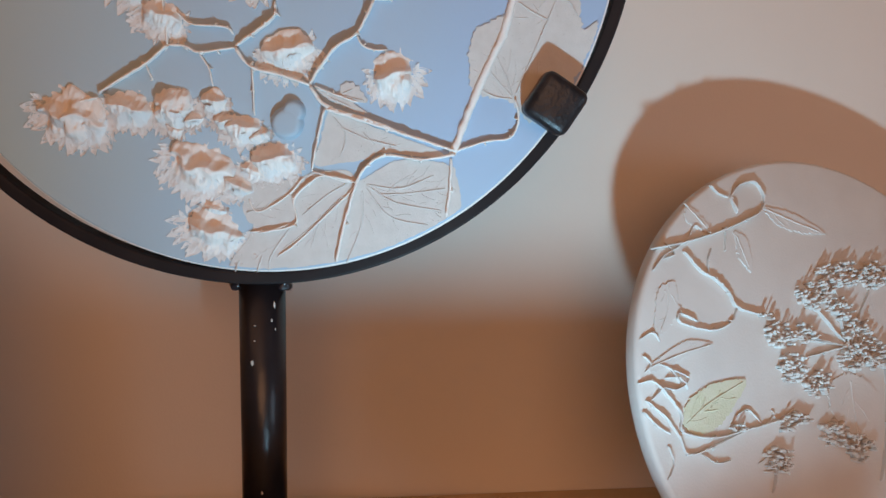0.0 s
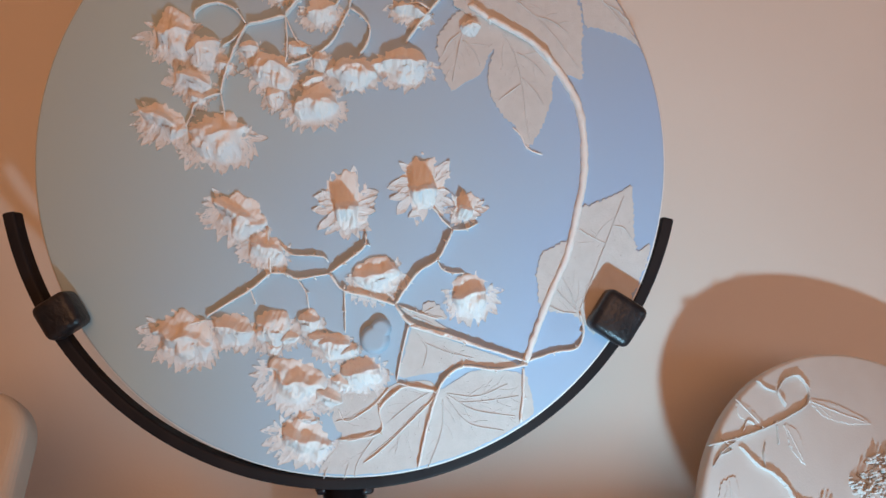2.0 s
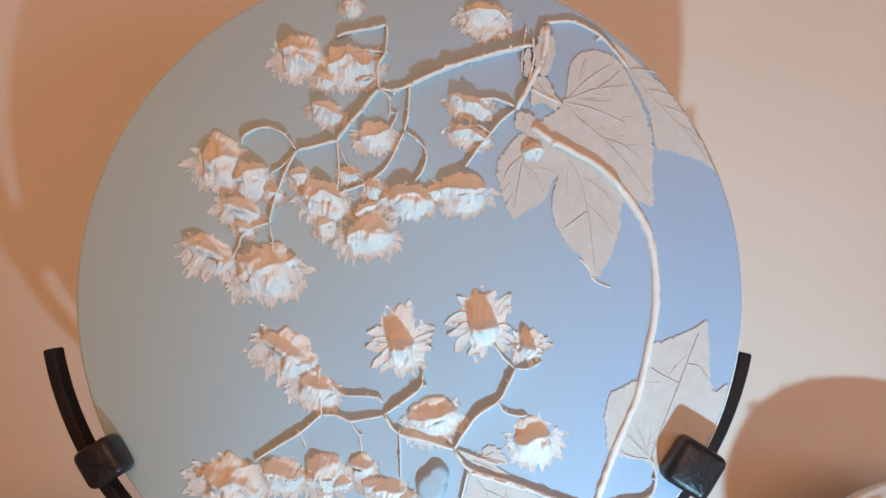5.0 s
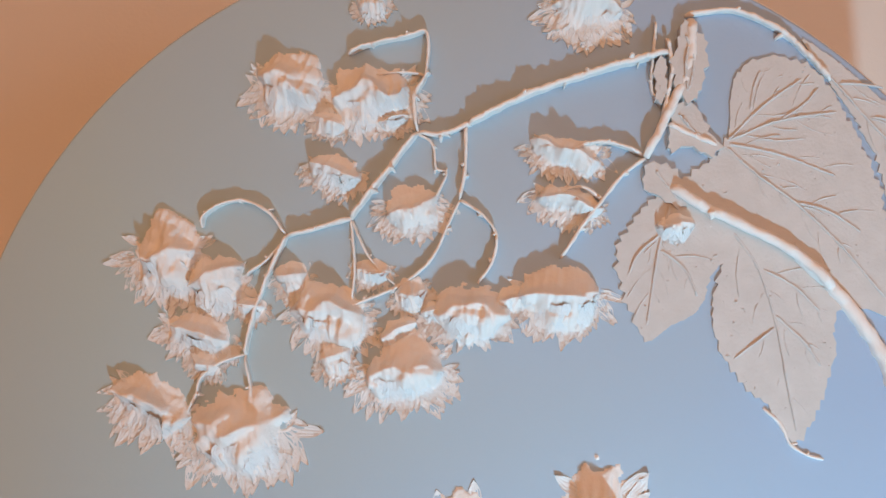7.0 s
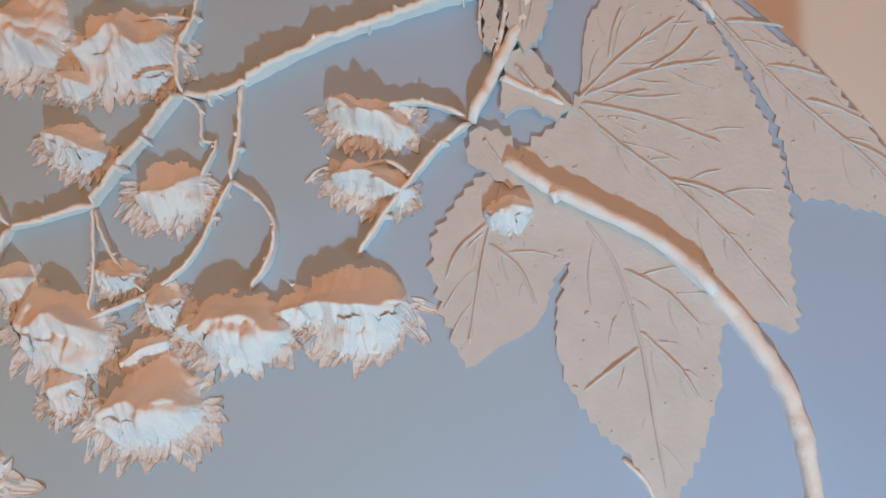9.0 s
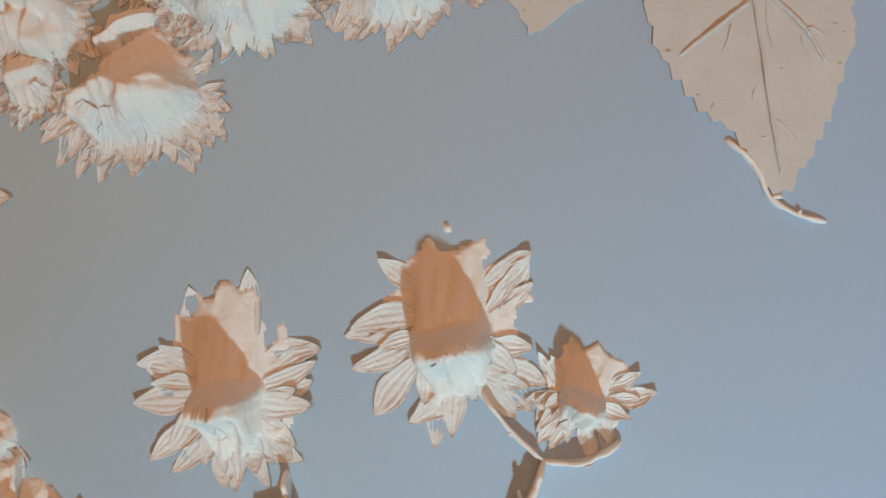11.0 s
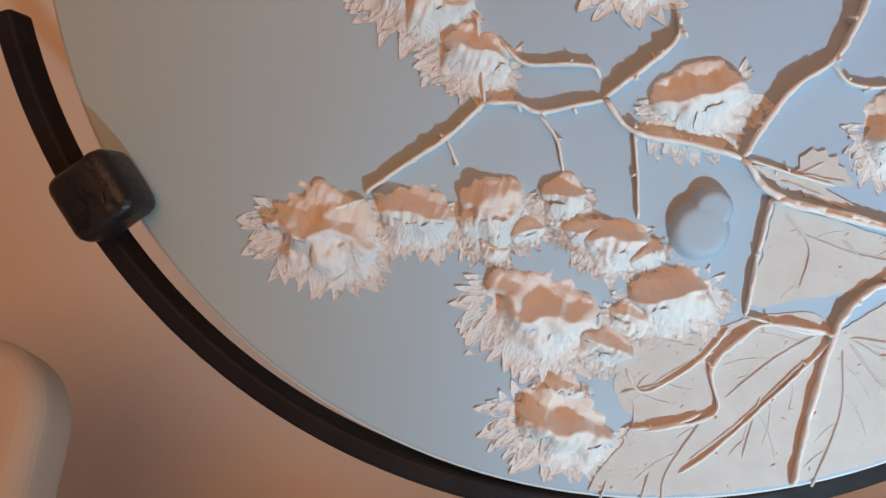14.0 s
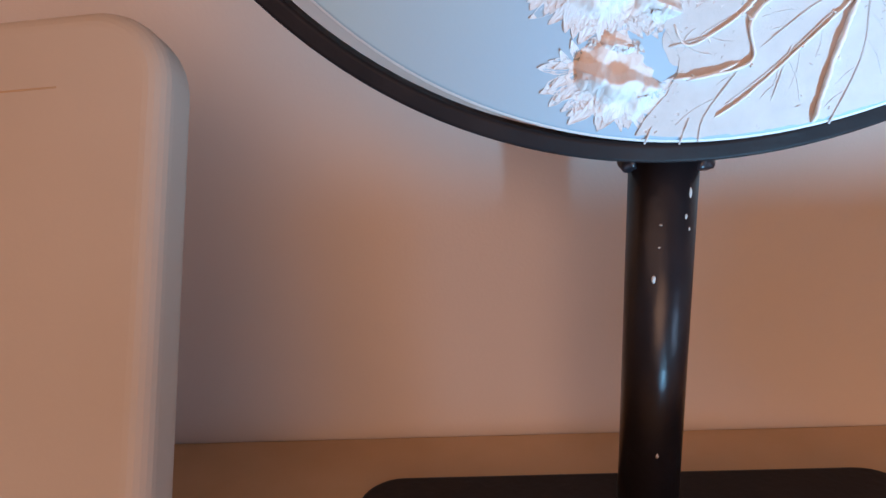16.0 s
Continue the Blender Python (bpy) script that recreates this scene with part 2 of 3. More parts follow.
def glide(points, step):
    """Points along a smooth line through the given ones."""
    p = [np.array(q, float) for q in points]
    p = [2 * p[0] - p[1]] + p + [2 * p[-1] - p[-2]]
    out = []
    for a, b, c, d in zip(p, p[1:], p[2:], p[3:]):
        n = max(2, int(np.linalg.norm(c - b) / step))
        for k in range(n):
            t = k / n
            out.append(0.5 * (2 * b + (c - a) * t + (2 * a - 5 * b + 4 * c - d) * t * t + (3 * b - a - 3 * c + d) * t ** 3))
    return np.array(out + [p[-2]])


def wobble(x, z, scale, seed=0.0):
    return noise.noise(Vector((x * scale, z * scale, seed)))


def ridge(verts, faces, points, r, h, rough=1.0, seed=0.0, low=-0.8, taper=0.55):
    """A rounded ridge in mm along a line on the disc's face, r half wide and h high."""
    line = glide(points, max(0.9, r * 0.7))
    side = np.gradient(line, axis=0)
    side /= np.linalg.norm(side, axis=1)[:, None] + 1e-9
    count, rings = len(line), []
    for i, (p, d) in enumerate(zip(line, side)):
        q = np.array((-d[1], d[0]))
        end = min(1.0, 0.35 + 1.2 * min(i, count - 1 - i) / max(3.0, 2.2 * r))
        w = r * (1 - (1 - taper) * 0.25 * i / count) * (1 + 0.30 * rough * wobble(*p, 0.28, seed)) * (0.6 + 0.4 * end)
        top = h * (1 + 0.24 * rough * wobble(*p, 0.16, seed + 7) + 0.22 * rough * wobble(*p, 0.7, seed + 3)) * end
        p = p + q * 0.25 * r * rough * wobble(*p, 0.22, seed + 11)
        ring = []
        tall = top > 2.4 * w
        web, waist = (0.62, 0.70) if tall else (1.2, 1.08)
        neck = max(top - 2.0 * w, 0.15 * top) if tall else 0.25 * top
        mid = max(top - w, 0.5 * top)
        for across, high in ((-web, low), (-waist, neck), (-1.0, mid), (-0.72, mid + 0.7 * (top - mid)), (0.0, top), (0.72, mid + 0.7 * (top - mid)), (1.0, mid), (waist, neck), (web, low)):
            if high > low:
                high += 0.14 * rough * wobble(p[0] + 3 * across, p[1], 1.3, seed)
            x, z = p + q * w * across * (1 + 0.12 * rough * wobble(p[0] + 5 * across, p[1] + high, 0.8, seed))
            ring.append(len(verts))
            verts.append((x * 0.001, -high * 0.001, z * 0.001))
        rings.append(ring)
    for a, b in zip(rings, rings[1:]):
        for k in range(len(a) - 1):
            faces.append((a[k], b[k], b[k + 1], a[k + 1]))
    faces.append(tuple(rings[0]))
    faces.append(tuple(reversed(rings[-1])))


def twig(parent, points, r, h):
    verts, faces = [], []
    ridge(verts, faces, points, r * (0.50 if r < 2.4 else 0.64), h * 0.70, 1.25 if r < 2.4 else 0.8, random.random() * 50)
    # small knots where shoots once sat
    for k in range(max(1, len(points) - 2) if r < 2.4 else 1):
        p = np.array(points[min(k + 1, len(points) - 1)], float)
        a = random.uniform(0, 6.28)
        tip = p + (r + random.uniform(0.3, 1.3)) * np.array((math.cos(a), math.sin(a)))
        ridge(verts, faces, [tuple(p), tuple(0.5 * (p + tip)), tuple(tip)], r * 0.42, h * 0.80, 1.0, random.random() * 50)
    # thin webs of plaster left along its foot
    line = glide(points, 3.0)
    for p in line[1:-1]:
        if random.random() < (0.07 if r < 2.4 else 0.04):
            a = random.uniform(0, 6.28)
            tip = p + random.uniform(1.0, 2.4) * r ** 0.5 * np.array((math.cos(a), math.sin(a)))
            ridge(verts, faces, [tuple(p), tuple(0.5 * (p + tip)), tuple(tip)], 0.3, h * random.uniform(0.25, 0.8), 1.0, random.random() * 50)
    return sheet("twig", verts, faces, M_PLASTER if parent is disc else M_WHITE, parent)


def bract(verts, faces, place, s0, q0, turn, length, width, base, lift, height, seed, point=0.8):
    """One thin scale of a cone: a rimmed, veined, pointed oval that follows the cone's height."""
    n = 10
    cols = (-1.0, -0.91, -0.80, -0.62, -0.46, -0.40, -0.20, -0.06, 0.06, 0.22, 0.42, 0.48, 0.64, 0.80, 0.91, 1.0)
    lift_of = (0.15, 0.66, 0.05, 0.0, 0.34, 0.02, 0.0, 0.30, 0.28, 0.0, 0.0, 0.26, 0.0, 0.05, 0.66, 0.15)
    m = len(cols)
    start = len(verts)
    ca, sa = math.cos(turn), math.sin(turn)
    bend = 1.1 * wobble(seed, 0.3, 1.7)
    for i in range(n + 1):
        u = i / n
        half = width * 0.5 * (0.22 + 0.78 * math.sin(math.pi * min(1.0, 0.10 + 0.90 * u) ** point) ** 0.75 * (1 - 0.12 * u)) * (1.0 if u < 0.97 else 0.35)
        half *= (1 + 0.30 * wobble(u * 3, 0.0, 1.0, seed)) * (1 - 0.55 * u ** 4)
        for j in range(m):
            v = cols[j]
            along, across = u * length, v * half + bend * width * u * u
            s, q = s0 + along * ca - across * sa, q0 + along * sa + across * ca
            edge = 0.72 * lift_of[j] * (0.75 + 0.6 * wobble(s, q, 0.6, seed + 2)) if u < 0.88 else 0.5
            high = height(s, q) + base + lift * u * u + edge + 0.30 * wobble(s, q, 0.35, seed) - 0.12
            verts.append(place(s, q, high))
    at = lambda i, j: start + i * m + j  # noqa: E731
    for i in range(n):
        for j in range(m - 1):
            faces.append((at(i, j), at(i, j + 1), at(i + 1, j + 1), at(i + 1, j)))
    rim = [at(i, 0) for i in range(n + 1)] + [at(n, j) for j in range(1, m)] + [at(i, m - 1) for i in range(n - 1, -1, -1)]
    low = len(verts)
    for k in rim:
        x, y, z = verts[k]
        verts.append((x, min(y + 0.0012, 0.0006), z))
    for k in range(len(rim) - 1):
        faces.append((rim[k], low + k, low + k + 1, rim[k + 1]))


def hop_cone(parent, centre, w, l, angle, h):
    """A pressed hop cone w wide and l long in mm whose tip points along angle; h: how far it stands out."""
    hang = angle < 0
    ca, sa = math.cos(radians(angle)), math.sin(radians(angle))
    seed = random.random() * 90
    mean = 0.5 * (w + l)
    # steps of the cone's profile from its lower end to its upper end, as shares of length and height
    if hang:
        steps, tops = (-0.34, -0.24, -0.13, -0.04, 0.03, 0.09, 0.16, 0.27, 0.36), (0.03, 0.16, 0.50, 0.84, 1.0, 0.66, 0.30, 0.14, -0.08)
    else:
        steps, tops = (-0.38, -0.28, -0.20, -0.14, -0.08, -0.02, 0.15, 0.36, 0.46), (0.03, 0.20, 0.56, 1.0, 0.90, 0.16, 0.10, 0.06, 0.04)

    def place(s, q, high):
        return ((centre[0] + s * ca - q * sa) * 0.001, -high * 0.001, (centre[1] + s * sa + q * ca) * 0.001)

    def height(s, q):
        up = (-s if hang else s) / l + (0.13 if hang else 0.05) * wobble(s, q, 0.13, seed) + (0.17 if hang else 0.05) * wobble(s, q, 0.07, seed + 5)
        side = q / w + (0.13 if hang else 0.03) * wobble(s, q, 0.13, seed + 4)
        half = (0.39 + 0.40 * (up - 0.05) if up < 0.05 else 0.39 - 0.34 * (up - 0.05)) if hang else 0.20 * max(0.03, 1 - ((up - 0.02) / 0.47) ** 2) ** 0.5
        across = 1 - (side / half) ** 2
        if across <= 0:
            return 0.0
        return h * float(np.interp(up, steps, tops)) * across ** (0.45 if hang else 0.34)

    verts, faces = [], []
    n = 56
    for i in range(n + 1):
        for j in range(n + 1):
            s, q = (i / n - 0.5) * l, (j / n - 0.5) * w
            hh = height(s, q)
            grain = noise.noise(Vector((q * 0.62 + 0.10 * s, s * 0.13, seed))) * (1.5 if hang else 2.6) + noise.noise(Vector((q * 1.3, s * 0.30, seed + 3))) * 0.6
            lump = (3.0 if hang else 0.6) * wobble(s, q, 0.17, seed + 8) + (0.9 if hang else 0.4) * wobble(s, q, 0.42, seed)
            lump *= 0.3 if (-s if hang else s) > 0.02 * l else 1.0
            # scales show as folds on the lower side; the upper is smoothed to stay in shade
            grain *= min(1.0, max(0.45, 0.6 + 4 * (s / l if hang else -s / l - 0.1)))
            near = (2 * i / n - 1) ** 2 + (2 * j / n - 1) ** 2 < (0.56 if hang else 0.52) + 0.36 * wobble(s, q, 0.32, seed + 9)
            near = near and (not hang or -s < (0.33 + 0.10 * wobble(s, q, 0.3, seed + 2)) * l)
            foot = min(1.0, 0.35 * hh)
            verts.append(place(s, q, max(0.12, hh + (grain + lump) * foot) + 0.30 * max(0.0, grain) if near or hh > 1.2 else -0.7))
    for i in range(n):
        for j in range(n):
            faces.append((i * (n + 1) + j, i * (n + 1) + j + 1, (i + 1) * (n + 1) + j + 1, (i + 1) * (n + 1) + j))
    body = sheet("hop_cone", verts, faces, M_PLASTER, parent)

    def scale_leaf(*shape):
        v, f = [], []
        bract(v, f, place, *shape)
        sheet("bract", v, f, M_BRACT, body)

    if hang:
        # narrow tongues combed towards the tip, a fringe at the edge and two rows up the body
        for row, (count, reach, spread) in enumerate(((20, 0.24, 1.45), (14, 0.19, 1.1), (7, 0.08, 0.7))):
            for k in range(count):
                a = spread * (2 * (k + random.uniform(-0.3, 1.3)) / count - 1) * 1.25
                s0, q0 = reach * l * math.cos(a) * random.uniform(0.8, 1.15), (0.40 - 0.07 * row) * w * math.sin(a) * random.uniform(0.8, 1.05)
                long = random.uniform(0.18, 0.33) * mean
                scale_leaf(s0, q0, 0.75 * a * random.uniform(0.5, 1.1) + random.uniform(-0.3, 0.3), long, long * random.uniform(0.34, 0.66), 0.05, random.uniform(-0.1, 0.5), height, seed + k + 30 * row)
        # a few crumpled flakes at the shoulders
        for k in range(8):
            a = random.choice((-1, 1)) * random.uniform(1.4, 2.1)
            long = random.uniform(0.12, 0.20) * mean
            scale_leaf(0.30 * l * math.cos(a), 0.38 * w * math.sin(a), a + random.uniform(-0.5, 0.5), long, long * 0.5, 0.0, 0.4, height, seed + 80 + k)
    else:
        # broad pointed scales pressed flat all round the bud, the lower ones over the upper
        for row, (count, reach, base) in enumerate(((17, 0.27, 0.0), (14, 0.20, 0.35), (9, 0.13, 0.7))):
            for k in range(count):
                a = 2 * math.pi * (k + 0.5 * row + random.uniform(-0.35, 0.35)) / count
                s0, q0 = 0.95 * reach * l * math.cos(a) - 0.04 * l, 0.95 * reach * w * math.sin(a)
                if random.random() < 0.12 or math.cos(a) > (0.9, 0.6, -0.3)[row]:
                    continue
                turn = math.atan2(math.sin(a) * w, (math.cos(a) + 0.05) * l) + random.uniform(-0.6, 0.6)
                long = random.uniform(0.20, 0.34) * mean
                scale_leaf(s0, q0, turn, long, long * random.uniform(0.36, 0.62), base, random.uniform(-0.3, 0.9), lambda s, q: 0.25 + 0.5 * wobble(s, q, 0.2, seed + 6), seed + k + 30 * row, 1.25)
        for k in range(5):
            along, across = random.uniform(-0.28, -0.05) * l, random.uniform(-0.16, 0.16) * w
            scale_leaf(along, across, math.pi + random.uniform(-0.9, 0.9), random.uniform(0.14, 0.22) * l, random.uniform(0.10, 0.15) * w, 0.0, 0.4, height, seed + 70 + k)
    return body


def inside(p, poly):
    hit = False
    for (x0, z0), (x1, z1) in zip(poly, poly[1:] + poly[:1]):
        if (z0 > p[1]) != (z1 > p[1]) and p[0] < (x1 - x0) * (p[1] - z0) / (z1 - z0) + x0:
            hit = not hit
    return hit


def leaf(parent, outline, veins, thick=0.8, teeth=1.3, mat=None):
    """The raised print of a leaf: a toothed, gently uneven plate with raised veins."""
    rim = glide(list(outline) + [outline[0]], 1.6)[:-1]
    mid = rim.mean(axis=0)
    out = []
    for k, p in enumerate(rim):
        d = (p - mid) / (np.linalg.norm(p - mid) + 1e-6)
        limit = 1000 * (R if parent is disc else SMALL_R) - 2.5
        p = p * min(1.0, limit / (np.linalg.norm(p) + 1e-6))
        out.append(tuple(p + d * (teeth * (0.6 if k % 2 else -0.4) * random.uniform(0.0, 1.5) + 1.1 * wobble(*p, 0.3))))
    bm = bmesh.new()
    ring = [bm.verts.new((x * 0.001, -thick * 0.001, z * 0.001)) for x, z in out]
    edges = [bm.edges.new((a, b)) for a, b in zip(ring, ring[1:] + ring[:1])]
    bmesh.ops.triangle_fill(bm, edges=edges, use_beauty=True)
    bm.verts.index_update()
    verts = [tuple(v.co) for v in bm.verts]
    faces = [tuple(v.index for v in f.verts) for f in bm.faces]
    bm.free()
    low = len(verts)
    n = len(out)
    verts += [(x * 0.001, 0.0008, z * 0.001) for x, z in out]
    faces += [(k, (k + 1) % n, low + (k + 1) % n, low + k) for k in range(n)]
    seed = random.random() * 40
    for v in veins:
        ridge(verts, faces, v, 0.44, thick + 0.58, 0.8, seed, 0.0, 0.2)
        line = glide(v, 1.0)
        for k in range(4, len(line) - 2, 8):
            d = line[k + 1] - line[k]
            for sign in (-1, 1):
                if random.random() < 0.3:
                    continue
                a = math.atan2(d[1], d[0]) + sign * random.uniform(0.6, 0.95)
                reach = random.uniform(8, 22) * (1 - 0.5 * k / len(line))
                pts = [tuple(line[k] + reach * f * np.array((math.cos(a - sign * 0.25 * f), math.sin(a - sign * 0.25 * f)))) for f in (0, 0.5, 1)]
                if inside(pts[2], out) and inside(pts[1], out):
                    ridge(verts, faces, pts, 0.28, thick + 0.22, 1.0, seed + k, 0.0, 0.2)
    # crumbs and wrinkles of the print
    lo, hi = np.min(out, axis=0), np.max(out, axis=0)
    for k in range(int(np.prod(hi - lo) / 60)):
        p = np.array((random.uniform(lo[0], hi[0]), random.uniform(lo[1], hi[1])))
        a = random.uniform(-0.5, 1.6)
        e = p + random.uniform(0.8, 2.4) * np.array((math.cos(a), math.sin(a)))
        if inside(p, out) and inside(e, out):
            ridge(verts, faces, [tuple(p), tuple((p + e) / 2), tuple(e)], 0.25, thick + random.uniform(0.15, 0.45), 1.0, seed + k, 0.0, 0.2)
    ob = sheet("leaf", verts, faces, mat or (M_LEAF if parent is disc else M_WHITE), parent)
    ob.data.shade_flat()
    return ob


def floret_head(parent, centre, r):
    """A cluster of tiny round florets."""
    verts, faces = [], []
    for k in range(max(6, int(r * r * 0.55))):
        a, d = random.uniform(0, 6.28), r * random.random() ** 0.5
        x, z, size = centre[0] + d * math.cos(a), centre[1] + 0.8 * d * math.sin(a), random.uniform(0.7, 1.4)
        top = random.uniform(2.0, 7.0)
        start = len(verts)
        verts.append((x * 0.001, -top * 0.001, z * 0.001))
        for high, wide in ((top - 0.35 * size, 0.6 * size), (top - size, size), (-0.6, 0.9 * size)):
            for j in range(7):
                b = 2 * math.pi * j / 7 + 0.3 * high
                rr = wide * random.uniform(0.75, 1.2)
                verts.append(((x + rr * math.cos(b)) * 0.001, -high * 0.001, (z + rr * math.sin(b)) * 0.001))
        for j in range(7):
            i2 = (j + 1) % 7
            faces.append((start, start + 1 + i2, start + 1 + j))
            for row in (0, 1):
                faces.append((start + 1 + 7 * row + j, start + 1 + 7 * row + i2, start + 8 + 7 * row + i2, start + 8 + 7 * row + j))
    return sheet("flower_head", verts, faces, M_WHITE, parent)


def bubble(parent, lobes):
    """A low smooth swelling of the painted ground: lobes of (x, z, radius, height) run into one another."""
    verts, faces = [], []
    n = 48
    x0, x1 = min(x - r for x, z, r, h in lobes) - 0.5, max(x + r for x, z, r, h in lobes) + 0.5
    z0, z1 = min(z - r for x, z, r, h in lobes) - 0.5, max(z + r for x, z, r, h in lobes) + 0.5
    for i in range(n + 1):
        for j in range(n + 1):
            x, z = x0 + (x1 - x0) * i / n, z0 + (z1 - z0) * j / n
            high = max(h * (1 - min(1.0, ((x - cx) ** 2 + (z - cz) ** 2) / (r * r)) ** 4) for cx, cz, r, h in lobes)
            verts.append((x * 0.001, -(high if high > 0.02 else -0.4) * 0.001, z * 0.001))
    for i in range(n):
        for j in range(n):
            faces.append((i * (n + 1) + j, i * (n + 1) + j + 1, (i + 1) * (n + 1) + j + 1, (i + 1) * (n + 1) + j))
    return sheet("swelling", verts, faces, M_BLUE, parent, "smooth blue swelling in the ground")


# ---- the relief, in mm from the middle of each disc ----
leaf(disc, [(71.7, 91.9), (57.5, 82.9), (48.9, 69.9), (48.3, 59.5), (52.1, 47.9), (55.8, 39.3), (63.5, 43.9), (72.4, 49.0), (76.4, 58.0), (80.2, 63.2), (77.6, 54.2), (76.7, 43.9), (79.8, 33.6), (86.0, 24.7), (92.2, 18.8), (98.7, 8.7), (103.3, 12.0), (107.7, 20.9), (112.4, 33.5), (113.1, 43.7), (116.0, 50.1), (124.0, 48.3), (130.1, 46.7), (129.5, 61.5), (130.4, 76.4), (127.5, 91.2), (122.3, 105.6), (116.0, 118.9), (109.3, 126.4), (97.9, 129.7), (88.8, 125.9), (85.4, 116.7), (83.4, 102.3)], [[(83.3, 100.9), (92.1, 91.7), (103.3, 82.4), (115.7, 69.3), (129.0, 51.3)], [(103.3, 82.4), (113.4, 79.2), (123.3, 71.9)], [(83.9, 101.7), (99.8, 97.6), (116.6, 90.1)], [(83.4, 102.3), (95.0, 113.4), (107.9, 122.2)], [(84.6, 103.0), (100.0, 108.6), (118.3, 110.9)], [(91.2, 111.4), (92.6, 119.2), (95.2, 125.8)], [(100.0, 108.6), (107.8, 113.7), (113.0, 119.4)], [(84.2, 73.5), (91.1, 61.8), (95.8, 43.8), (98.0, 25.9), (100.2, 10.8)], [(92.1, 61.8), (101.6, 56.1), (109.5, 47.6)], [(95.2, 47.6), (103.8, 38.7), (108.6, 31.0)], [(95.8, 43.8), (87.4, 37.4), (82.3, 33.6)], [(65.2, 82.8), (60.7, 67.2), (56.4, 44.0)], [(61.2, 68.5), (68.8, 62.0), (72.5, 52.9)], [(62.5, 73.7), (54.8, 67.3), (50.9, 59.5)]], 0.80)
leaf(disc, [(108.2, 135.4), (117.0, 128.9), (128.6, 117.3), (138.5, 108.0), (149.3, 94.1), (158.9, 79.2), (166.3, 63.3), (161.7, 66.6), (151.9, 72.1), (139.6, 76.1), (132.2, 77.4), (129.5, 91.7), (124.3, 106.1), (115.5, 121.5)], [[(103.1, 137.1), (116.8, 121.5), (131.5, 102.4), (147.4, 85.8), (162.2, 67.4)], [(118.0, 120.1), (125.1, 119.5), (132.2, 118.1)], [(127.4, 109.0), (134.9, 107.3), (141.9, 104.6)], [(135.2, 100.2), (142.7, 97.5), (150.1, 93.0)], [(142.5, 90.3), (149.9, 86.5), (157.1, 79.8)]], 0.60)
leaf(disc, [(158.3, -13.5), (151.2, -18.1), (143.4, -21.7), (135.6, -25.3), (128.9, -27.1), (125.7, -41.9), (117.2, -47.3), (107.7, -52.9), (104.2, -63.1), (105.2, -71.8), (108.3, -84.0), (126.1, -87.3), (137.8, -97.6), (155.3, -94.0), (166.1, -66.1), (168.8, -47.2), (160.7, -50.8), (159.1, -32.9)], [[(154.0, -19.2), (139.6, -55.9), (128.2, -84.5)], [(127.5, -85.6), (118.5, -76.3), (112.9, -70.0)], [(127.5, -85.6), (122.7, -73.4), (117.8, -64.4)], [(127.5, -86.2), (117.0, -84.6), (109.3, -80.5)], [(147.1, -36.5), (153.8, -38.2), (158.3, -45.2)], [(143.5, -47.1), (133.0, -41.9), (127.8, -38.4)]], 0.70)
leaf(disc, [(53.0, -127.9), (70.0, -118.2), (93.8, -119.4), (100.4, -127.3), (100.9, -145.8), (79.8, -163.4), (56.1, -171.2), (32.0, -175.5), (10.9, -175.3), (-11.6, -174.1), (-4.6, -159.6), (18.8, -153.4), (29.9, -136.7), (41.3, -131.6)], [[(53.2, -130.8), (71.1, -132.3), (88.3, -125.4)], [(53.2, -130.8), (68.6, -139.6), (93.0, -143.6)], [(53.2, -132.1), (66.2, -147.0), (86.2, -151.3)], [(51.9, -133.7), (51.5, -151.0), (44.0, -172.2)], [(41.7, -137.3), (26.2, -152.9), (10.5, -165.8)], [(30.4, -146.7), (25.4, -164.7)], [(59.4, -136.0), (77.2, -134.7), (94.9, -131.9)]], 0.40, 0.2)
leaf(disc, [(34.5, -94.1), (51.4, -99.4), (69.2, -105.7), (93.3, -114.3), (81.6, -116.0), (63.8, -114.4), (52.4, -118.1), (40.8, -120.3), (27.7, -121.7), (30.2, -109.6)], [[(36.9, -96.7), (43.0, -106.0), (40.6, -117.4)], [(40.0, -102.1), (54.8, -108.1), (69.6, -111.2)], [(51.6, -104.1), (57.8, -110.6)]], 0.40, 0.2)
leaf(disc, [(27.6, -83.2), (32.5, -84.5), (39.2, -86.2), (40.5, -81.9), (43.6, -80.1), (48.4, -81.2), (52.5, -86.4), (53.7, -89.5), (47.1, -90.2), (54.2, -94.8), (49.4, -95.0), (42.1, -91.6), (34.9, -88.8)], [[(28.8, -83.4), (39.8, -86.2), (53.1, -88.9)], [(40.4, -86.2), (47.2, -82.9)], [(40.4, -86.2), (49.5, -88.3)], [(34.9, -87.5), (47.0, -92.6)]], 0.80)
leaf(disc, [(-9.3, -139.7), (-1.3, -130.7), (16.9, -135.2), (24.0, -144.8), (23.8, -155.0), (17.2, -167.4), (14.4, -175.4), (4.4, -177.5), (-15.4, -177.8), (-14.0, -169.7), (-6.8, -160.4), (-3.9, -149.8)], [[(16.3, -152.0), (5.4, -168.2), (3.5, -177.2)], [(-7.4, -146.5), (4.2, -143.4), (13.8, -138.6)], [(0.4, -168.7), (-2.4, -178.0)], [(-11.4, -171.3), (-13.7, -177.7)]], 0.62, 0.2)
leaf(disc, [(67.1, 130.1), (71.4, 141.4), (76.7, 136.2), (77.9, 128.0), (73.5, 115.3), (69.2, 117.1), (67.6, 122.0)], [[(71.0, 138.2), (73.5, 128.2), (71.5, 117.0)]], 4.50)
